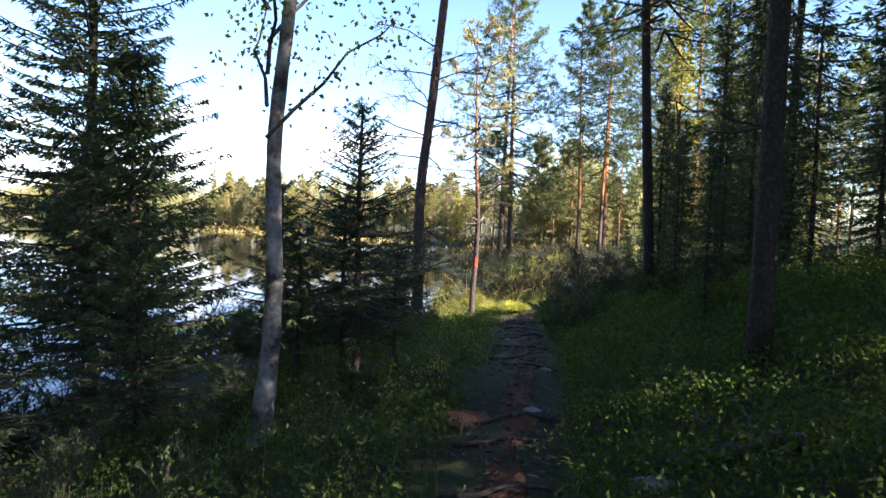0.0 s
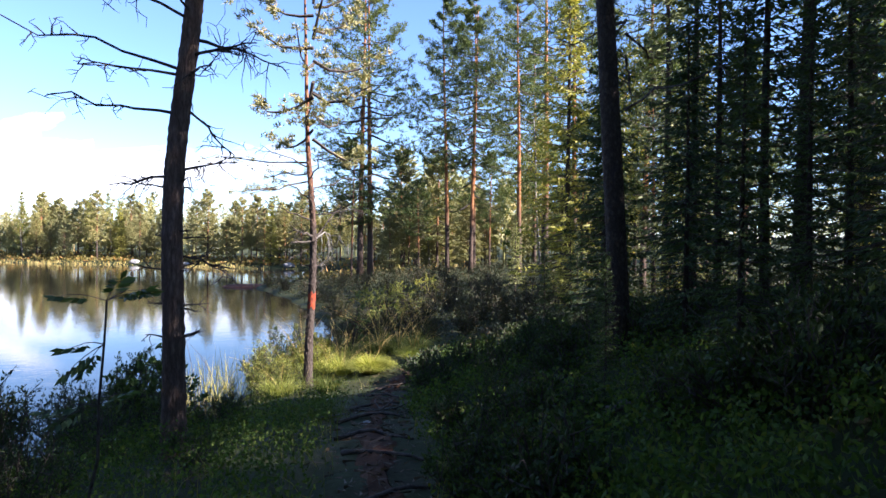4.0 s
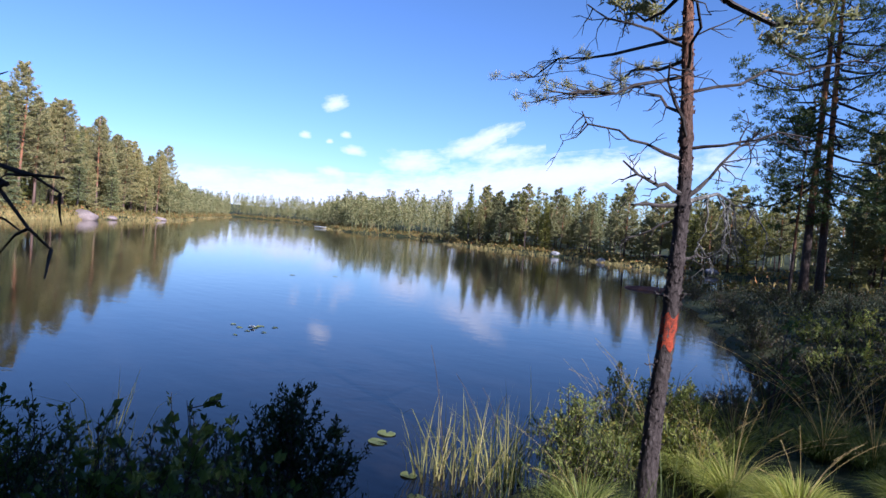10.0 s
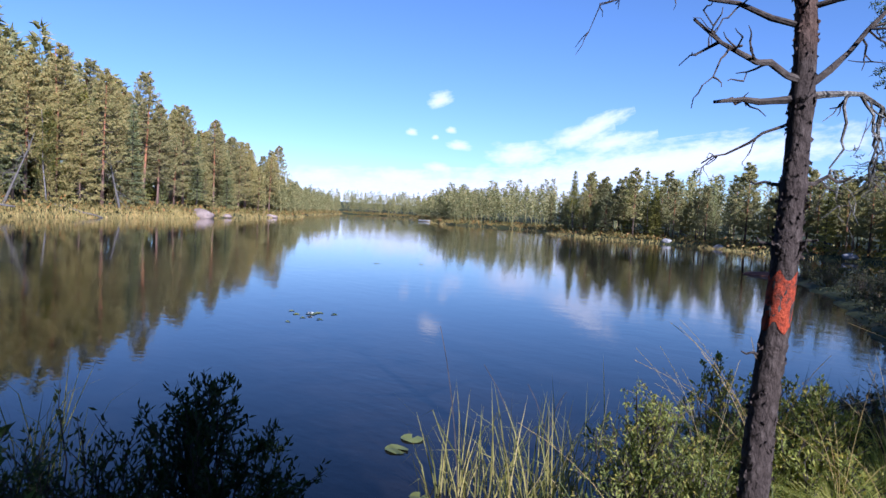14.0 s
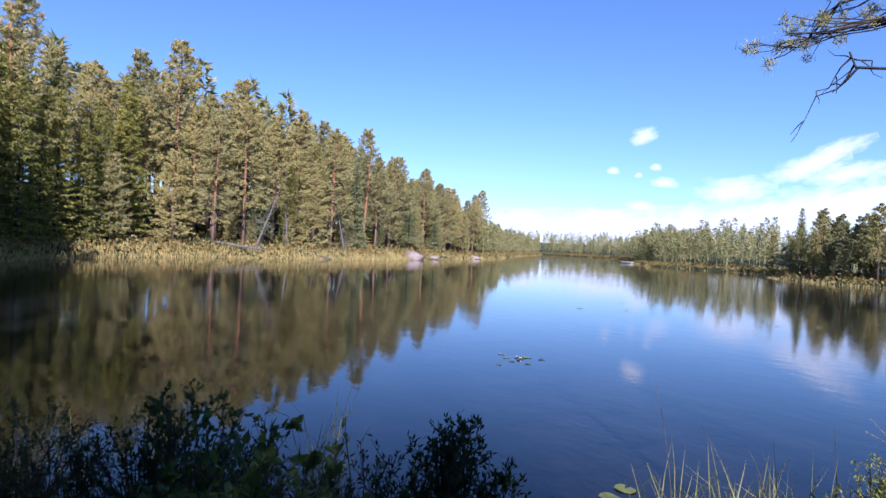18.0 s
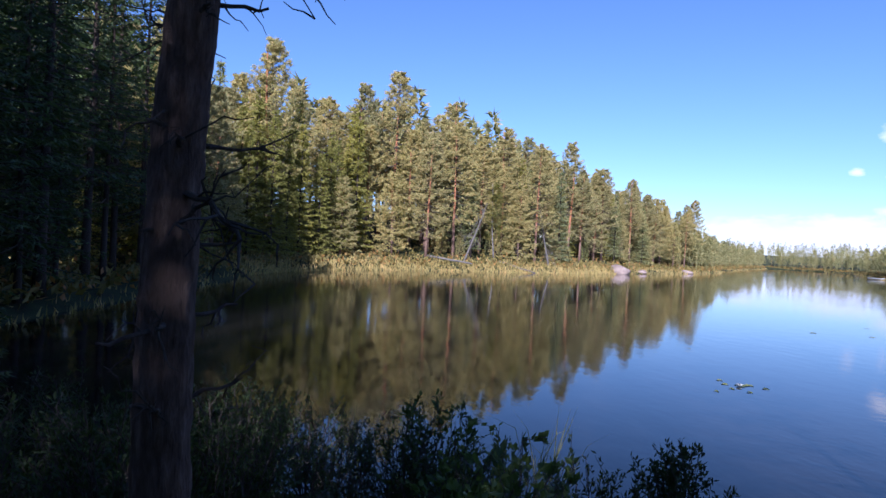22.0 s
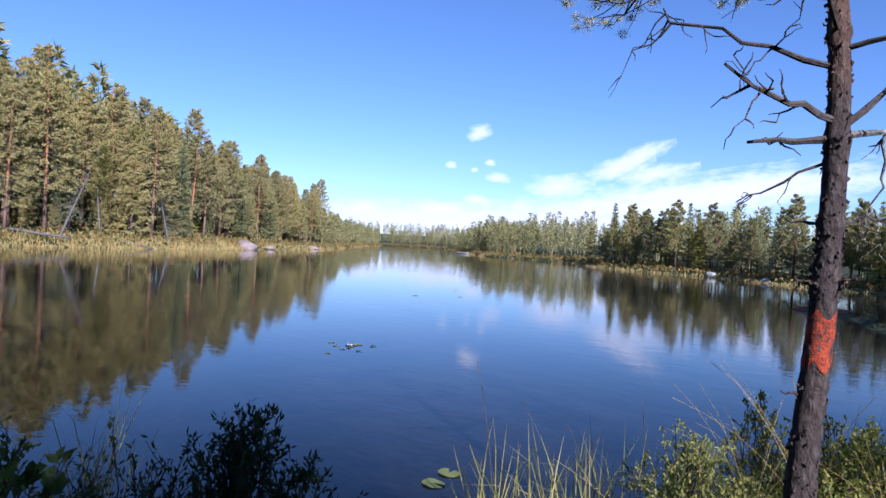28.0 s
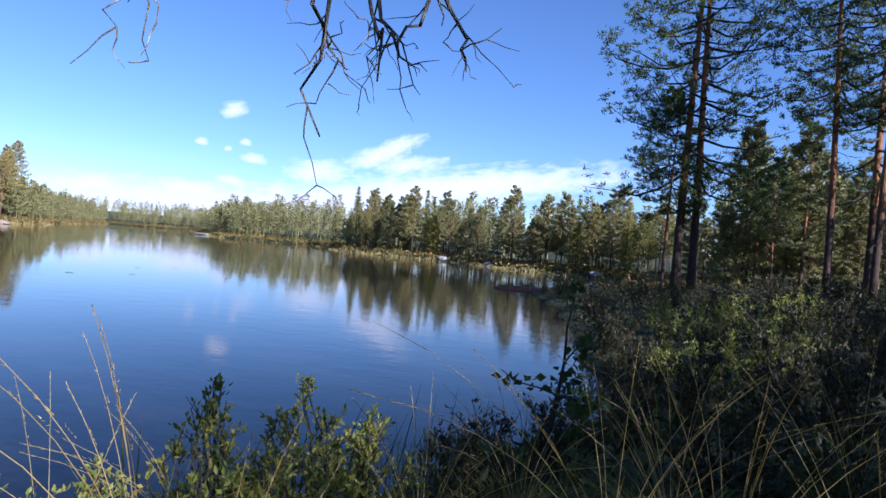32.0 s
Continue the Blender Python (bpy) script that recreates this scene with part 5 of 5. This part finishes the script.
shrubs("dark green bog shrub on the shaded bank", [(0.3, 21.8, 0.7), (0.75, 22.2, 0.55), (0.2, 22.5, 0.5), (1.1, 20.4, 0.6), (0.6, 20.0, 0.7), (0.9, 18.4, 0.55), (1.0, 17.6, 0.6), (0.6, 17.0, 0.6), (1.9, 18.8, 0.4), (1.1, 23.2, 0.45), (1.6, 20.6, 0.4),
        (1.3, 16.3, 0.5), (0.4, 15.6, 0.6), (1.6, 22.0, 0.4), (1.4, 21.4, 0.45), (0.4, 11.0, 0.5), (1.0, 10.2, 0.45), (-0.4, 10.4, 0.6), (-1.2, 12.4, 0.6), (0.6, 13.4, 0.5), (1.2, 9.4, 0.4), (-1.6, 13.6, 0.7), (0.0, 9.2, 0.5), (-2.6, 12.6, 0.6), (1.8, 11.2, 0.3), (-1.4, 9.8, 0.6), (0.9, 12.8, 0.4)], 1100, 0.042, M_SHRUB_SHADE)
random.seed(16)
# bushes added to darken the slope, shade in their leaf colour
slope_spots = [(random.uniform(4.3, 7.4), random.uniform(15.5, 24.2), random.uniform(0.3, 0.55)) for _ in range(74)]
shrubs("dark blueberry and heather bush on the shaded slope", slope_spots, 1000, 0.035, M_SHRUB_SHADE, 0.55)
random.seed(17)
bank = []
for k in range(48):
    x, y = random.uniform(-3.3, 0.2), random.uniform(15.5, 22.5)
    if float(shore_distance(np.array([x]), np.array([y]))[0]) > -0.15 and not (x > -1.2 and y < 17):
        bank.append((x, y, random.uniform(0.75, 1.15)))
shrubs("tall dark green bog shrub on the shaded bank", bank, 1500, 0.048, M_SHRUB_SHADE)
shrub("leafy sallow with some yellow leaves over the water", -2.1, 21.2, 1.4, 0.6, 20, 1100, 0.07, M_SHRUB, 0.55, 0.0)
shrub("yellowing sallow twigs over the water", -1.7, 21.6, 1.05, 0.5, 18, 900, 0.06, M_SHRUB_YELLOW, 0.5, 0.0)
shrubs("dark bog shrub on the low bank", [(2.3, 28.2, 0.6), (2.7, 29.2, 0.6), (2.2, 29.0, 0.5), (3.0, 30.4, 0.7), (3.4, 31.8, 0.7), (2.9, 33.2, 0.7), (2.4, 34.5, 0.7), (3.6, 34.2, 0.8), (4.6, 30.5, 0.8), (5.6, 28.8, 0.8), (6.4, 31.0, 0.9), (4.4, 32.6, 0.9), (5.6, 33.6, 0.9),
        (7.0, 33.6, 1.0), (1.6, 37.4, 0.8), (1.0, 40.0, 0.8), (0.0, 43.5, 0.9), (6.6, 28.0, 0.8), (7.6, 30.2, 1.0), (5.2, 36.2, 0.9), (7.2, 37.0, 1.0), (3.4, 41.5, 0.9), (5.8, 42.0, 1.0), (-1.0, 47.0, 0.9), (2.0, 46.0, 0.9), (-3.0, 51.5, 0.8), (0.5, 50.0, 0.9), (4.8, 47.5, 1.0), (-4.6, 54.6, 0.7), (8.8, 31.8, 0.9), (3.9, 28.8, 0.6), (4.6, 28.0, 0.6)], 1500, 0.045, M_HEATH)
for x, y in ((3.6, 32.6), (4.3, 33.0), (3.2, 37.7), (4.0, 38.3), (2.6, 38.4), (5.0, 39.5)):
    shrub("pale sunlit willow shrub on the heath", x, y, 0.85, 0.75, 16, 1200, 0.07, M_SHRUB_YELLOW, 0.35)
for x, y, h in ((2.6, 12.6, 0.35), (2.4, 11.6, 0.4), (2.9, 13.3, 0.35), (2.2, 13.2, 0.4), (2.75, 10.6, 0.35), (1.6, 10.6, 0.5), (3.0, 15.0, 0.4), (2.7, 16.2, 0.45)):
    shrub("small yellowing blueberry bush beside the path", x, y, h, 0.3, 12, 420, 0.032, M_SHRUB_YELLOW if x > 2.5 else M_SHRUB, 0.6)


def tussock(x, y, h, R, n, label, tall=0, mat=None):
    """Dense arching grass tuft, with seed stalks standing out of it."""
    z0 = max(gz(x, y), 0.0)
    t = thing("grass_tussock", label, "grass", "grass tussocks on the bank", (x, y, z0))
    g = Geo()
    a, r = rng.uniform(0, 6.28, n), np.sqrt(rng.uniform(0, 1, n))
    out = np.column_stack([np.cos(a), np.sin(a), np.zeros(n)])
    stalks(g, out * (r * R * 0.35)[:, None], unit(out * (0.25 + 0.8 * r[:, None]) + np.array([0, 0, 1]) + 0.12 * rng.standard_normal((n, 3))), h * rng.uniform(0.7, 1.3, n), rng.uniform(0.004, 0.008, n), 0.25 + 0.5 * r)
    part("tuft", g, mat or M_TUSSOCK, t)
    if tall:
        s = Geo()
        for _ in range(tall):
            az, lean = rng.uniform(0, 6.28), rng.uniform(0.2, 1.0)
            L = h * rng.uniform(1.5, 2.3)
            b = np.linspace(0, 1, 8)
            p = np.column_stack([math.cos(az) * lean * L * b ** 1.7, math.sin(az) * lean * L * b ** 1.7, L * (b - 0.22 * lean * b ** 3)])
            tube(s, p, np.linspace(0.0021, 0.0012, 8), 4, close=False)
            c = p[-2] + (p[-1] - p[-2]) * rng.uniform(-1.0, 1.0, (26, 1))
            blades(s, c, unit(unit(p[-1] - p[-2]) + 0.25 * rng.standard_normal((26, 3))), 0.02, 0.0045)
        part("seed_head", s, M_STRAW, t, "straw-coloured seed stalks")


tussock(3.32, 24.97, 0.4, 0.5, 3600, "bright sunlit yellow-green grass tussock beside the path", 6)
tussock(4.15, 25.75, 0.36, 0.42, 2200, "bright sunlit grass tussock beside the path", 10)
tussock(2.75, 25.5, 0.5, 0.35, 700, "sunlit loose grass tuft on the bank", 8)
tussock(3.4, 27.2, 0.6, 0.45, 500, "tall arching grass with pale seed heads", 14, M_GRASS)
tussock(3.85, 27.0, 0.6, 0.45, 400, "tall arching grass with pale seed heads", 12, M_GRASS)
tussock(4.3, 26.9, 0.55, 0.4, 500, "tall arching grass with pale seed heads", 10, M_GRASS)
tussock(3.6, 27.75, 0.6, 0.4, 420, "tall arching grass with pale seed heads", 14, M_GRASS)
tussock(4.5, 28.7, 0.55, 0.4, 420, "tall arching grass with pale seed heads", 12, M_GRASS)
tussock(2.75, 28.0, 0.55, 0.4, 260, "tall arching grass with pale seed heads", 8, M_GRASS)
tussock(1.15, 27.05, 0.5, 0.4, 260, "sunlit loose grass on the bank", 8)
tussock(1.7, 24.5, 0.45, 0.4, 600, "sunlit grass tuft below the painted pine", 4)
tussock(2.4, 25.9, 0.5, 0.4, 600, "sunlit grass tuft behind the painted pine", 6)
tussock(1.5, 26.0, 0.55, 0.4, 500, "sunlit loose grass on the bank", 10)
tussock(1.85, 26.15, 0.75, 0.4, 260, "sunlit loose grass on the bank", 10)
tussock(2.5, 27.2, 0.5, 0.4, 300, "sunlit loose grass on the bank", 8)
tussock(2.6, 24.0, 0.35, 0.35, 500, "green grass tuft at the path's edge", 0, M_GRASS)
tussock(2.9, 20.9, 0.3, 0.3, 400, "green grass tuft at the path's edge", 0, M_GRASS)


def reeds(x, y, n, h, R, label, mat=None, z0=-0.15):
    t = thing("reed_clump", label, "reeds", "reeds in the shallows", (x, y, z0))
    g = Geo()
    c = rng.standard_normal((n, 3)) * np.array([R, R, 0]) * 0.5
    stalks(g, c, unit(rng.standard_normal((n, 3)) * np.array([0.2, 0.2, 0]) + np.array([0, 0, 1])), h * rng.uniform(0.5, 1.25, n), rng.uniform(0.008, 0.016, n), rng.uniform(0.0, 0.95, n) ** 2 * 1.1)
    part("tuft", g, mat or M_REED, t)


reeds(0.3, 25.25, 90, 1.0, 0.35, "sunlit reeds with bent yellow tips in the shallows")
reeds(-0.1, 24.95, 60, 0.95, 0.28, "sunlit reeds with bent yellow tips in the shallows")
reeds(0.55, 25.55, 64, 0.95, 0.3, "sunlit reeds with bent yellow tips in the shallows")
reeds(-2.6, 22.5, 34, 1.0, 0.2, "dark green reeds standing in the shallows")
reeds(-2.9, 21.2, 26, 0.9, 0.3, "dark green reeds standing in the shallows")
reeds(1.2, 28.6, 36, 0.85, 0.5, "dark thin reeds standing in the water", M_SHRUB_SHADE)
reeds(1.6, 29.8, 30, 0.8, 0.5, "dark thin reeds standing in the water", M_SHRUB_SHADE)
reeds(0.2, 27.6, 14, 0.8, 0.7, "single thin reeds standing in the water")
reeds(-3.6, 18.9, 26, 0.8, 0.3, "dark green reeds standing in the shallows")
reeds(-3.3, 20.4, 30, 0.9, 0.3, "dark green reeds standing in the shallows")


def bent_stem(x, y, h, lean):
    g = Geo()
    b = np.linspace(0, 1, 7)
    tube(g, np.column_stack([x + lean * b ** 2, y + 0.2 * lean * b, -0.2 + (h + 0.2) * np.minimum(b, 1) - 0.1 * b ** 4]), np.linspace(0.006, 0.003, 7), 4)
    tagged(new("reed", g.mesh("reed", M_TWIG)), "single dark bent reed stem in the water", "reed", "reeds in the shallows")


for x, y, h, l in ((0.15, 24.62, 1.6, -0.25), (0.35, 25.3, 1.2, -0.5), (0.1, 26.0, 0.9, -0.3), (-0.4, 26.6, 0.7, 0.2), (-0.8, 23.5, 0.8, -0.1), (0.6, 26.6, 0.8, 0.2), (-1.4, 22.6, 0.6, 0.1)):
    bent_stem(x, y, h, l)


# ---- small broad-leaved saplings ----
def sapling(x, y, h, label, n, size, mat, lean=0.15):
    t = thing("sapling", label, "sapling", at=(x, y, max(gz(x, y), -0.1)))
    stem, w, g = Geo(), Geo(), Geo()
    p = crooked((0, 0, -0.1), (lean, 0.05, h), 7, 0.03)
    tube(stem, p, np.linspace(0.022, 0.006, 8), 6, 0.08)
    for k in range(12):
        i = rng.integers(2, 8)
        e = p[i] + unit(rng.standard_normal(3) * np.array([1, 1, 0.4]) + np.array([0, 0, 0.4])) * h * rng.uniform(0.15, 0.35)
        tube(w, crooked(p[i], e, 3, 0.06), np.linspace(0.007, 0.003, 4), 4)
        m = n // 12
        c = p[i] + (e - p[i]) * rng.uniform(0.3, 1.05, (m, 1)) + 0.03 * rng.standard_normal((m, 3))
        leaves(g, c, rand_dirs(m, -0.5), size * rng.uniform(0.7, 1.1, m), size * 0.8)
    part("stem", stem, M_TWIG, t, smooth=True)
    part("twigwork", w, M_TWIG, t)
    part("foliage", g, mat, t)


sapling(2.69, 28.57, 1.35, "small dark birch sapling with round leaves by the water", 230, 0.075, M_SHRUB)
sapling(9.2, 43, 2.6, "small bright green rowan sapling in the wood", 420, 0.12, M_BERRY)
sapling(8.1, 24.6, 2.4, "young yellow-green birch at the edge of the wood", 400, 0.07, M_BIRCH)


def rowan():
    """A rowan sprig with feathered leaves over the bank."""
    t = thing("rowan", "young rowan sprig with feathered dark leaves", "sapling", at=(2.16, 16.14, gz(2.16, 16.14)))
    stem, w, g = Geo(), Geo(), Geo()
    top = np.array([0.16, 0.02, 2.8 - gz(2.16, 16.14)])
    p = crooked((0, 0, -0.1), top, 6, 0.03)
    tube(stem, p, np.linspace(0.012, 0.005, 7), 6)
    for k in range(10):
        q0 = p[6] if k < 4 else p[5] if k < 7 else p[4]
        d = unit(rng.standard_normal(3) * np.array([1, 1, 0.25]) + np.array([0, 0, 0.1]))
        e = q0 + d * np.array([1, 1, 0.9]) * rng.uniform(0.16, 0.26)
        r = crooked(q0, e, 4, 0.03, -0.02)
        tube(w, r, np.linspace(0.003, 0.0015, 5), 4)
        side = unit(np.cross(d, [0, 0, 1]))
        for s in np.linspace(0.4, 1, 6):
            c = q0 + (e - q0) * s
            for sgn in (-1, 1):
                leaves(g, c[None], unit((side * sgn + d * 0.5 - np.array([0, 0, 0.25]))[None]), 0.085, 0.03)
        leaves(g, e[None], d[None], 0.08, 0.026)
    part("stem", stem, M_TWIG, t, smooth=True)
    part("twigwork", w, M_TWIG, t)
    part("foliage", g, M_SHRUB, t)


rowan()

# ---- on the water ----
def pad_mesh(geo, x, y, r, turn):
    a = np.linspace(0.25, 2 * np.pi - 0.25, 14) + turn
    v = [(x, y, 0.012)] + [(x + r * math.cos(t), y + r * 0.85 * math.sin(t), 0.012 + 0.006 * math.sin(3 * t)) for t in a]
    geo.add(v, [[0, k, k + 1] for k in range(1, 14)])


def pad(x, y, r):
    g = Geo()
    pad_mesh(g, x, y, r, random.uniform(0, 6))
    tagged(new("lily_pad", g.mesh("lily_pad", M_PAD)), "flat green water-lily pad floating on the lake", "lily pad", "lily pads on the lake")


random.seed(31)
for k in range(11):
    pad(-8.45 + random.gauss(0, 0.42), 29.15 + random.gauss(0, 0.35), random.uniform(0.06, 0.1))
for x, y, r in ((-1.26, 25.27, 0.13), (-1.38, 25.6, 0.13), (-0.35, 24.7, 0.1), (0.05, 24.3, 0.1)):
    pad(x, y, r)
for k in range(10):
    pad(-14 + random.gauss(0, 3.5), 44 + random.gauss(0, 3), random.uniform(0.08, 0.14))
for k in range(10):
    pad(-38 + random.gauss(0, 4), 33 + random.gauss(0, 2.5), random.uniform(0.1, 0.16))
flower = thing("water_lily", "white water lily flower open on the lake", "flower", at=(-8.27, 29.12, 0.015))
for ring_, (count, lift, size) in enumerate(((8, 0.35, 0.085), (7, 0.9, 0.07), (5, 1.8, 0.05))):
    for k in range(count):
        a = 2 * np.pi * k / count + ring_ * 0.4
        g = Geo()
        leaves(g, np.array([[0.0, 0, 0.01]]), unit(np.array([[math.cos(a), math.sin(a), lift]])), size, size * 0.5)
        part("petal", g, M_WHITE, flower)

boat = thing("rowing_boat", "small white rowing boat drawn up on the far shore", "boat", at=(-112.5, 137.0, 0.05), turn=0.6)
boat.scale = (0.75, 0.75, 0.6)
hull, rim = Geo(), Geo()
s = np.linspace(-1, 1, 11)
half_w = 0.75 * (1 - np.abs(s) ** 2.6) + 0.03
sec = np.linspace(0, np.pi, 9)
v = np.stack([np.repeat(s[:, None] * 2.1, 9, 1), half_w[:, None] * np.cos(sec)[None], 0.15 * np.abs(s[:, None]) ** 2 + 0.5 - 0.5 * np.sin(sec)[None]], -1)
ii, jj = np.meshgrid(np.arange(10), np.arange(8), indexing="ij")
q = (ii * 9 + jj).ravel()
hull.add(v, np.stack([q, q + 1, q + 10, q + 9], 1))
part("hull", hull, M_BOAT, boat, smooth=True)
for k in (0, 8):
    tube(rim, v[:, k], 0.04, 6)
part("gunwale", rim, M_BOAT, boat)
for k in (-0.8, 0.7):
    bench = Geo()
    tube(bench, [(k, -0.6, 0.42), (k, 0.6, 0.42)], 0.09, 4)
    part("bench", bench, M_DEADWOOD, boat)


# ---- clouds and a haze band low over the far end of the lake ----
def cloud(yaw, up, wide, tall, tilt=0.0, far=2400.0):
    a = radians(yaw)
    c = Vector((-math.sin(a) * far, math.cos(a) * far, far * math.tan(radians(up))))
    w, h = far * math.tan(radians(wide / 2)), far * math.tan(radians(tall / 2))
    me = bpy.data.meshes.new("cloud")
    me.from_pydata([(-w, 0, -h), (w, 0, -h), (w, 0, h), (-w, 0, h)], [], [[0, 1, 2, 3]])
    uv = me.uv_layers.new(name="UVMap")
    for loop, co in zip(uv.data, ((0, 0), (1, 0), (1, 1), (0, 1))):
        loop.uv = co
    me.materials.append(M_CLOUD)
    ob = new("cloud", me)
    ob.matrix_world = Matrix.Translation(c) @ Matrix.Rotation(a, 4, "Z") @ Matrix.Rotation(radians(tilt), 4, "Y")
    ob.visible_shadow = False
    tagged(ob, "thin white cloud low in a blue sky", "cloud", "clouds over the lake", kind="structure")


# the last low band is horizon haze drawn as a cloud sheet
for yaw, up, wide, tall, tilt in ((41.7, 6.2, 2.6, 1.0, 8), (46.0, 7.15, 1.2, 0.75, 12), (42.5, 7.5, 1.1, 0.7, 12), (43.9, 6.8, 0.75, 0.5, 0), (43.6, 10.1, 2.6, 1.6, -12), (43.5, 4.2, 3.0, 0.9, 8), (47.0, 3.2, 6.0, 1.4, 3), (53.7, 2.9, 4.0, 1.6, 0),
                                    (36.4, 5.7, 6.5, 2.4, -4), (31.4, 7.4, 6.5, 2.0, -14), (28.4, 7.0, 7.5, 1.6, -10), (29.5, 8.6, 6.0, 1.6, -22), (28.0, 4.5, 44.0, 4.4, -9.3), (22.0, 5.6, 26.0, 2.6, -7.5), (44.0, 2.0, 40.0, 4.4, -2)):
    cloud(yaw, up, wide, tall, tilt)
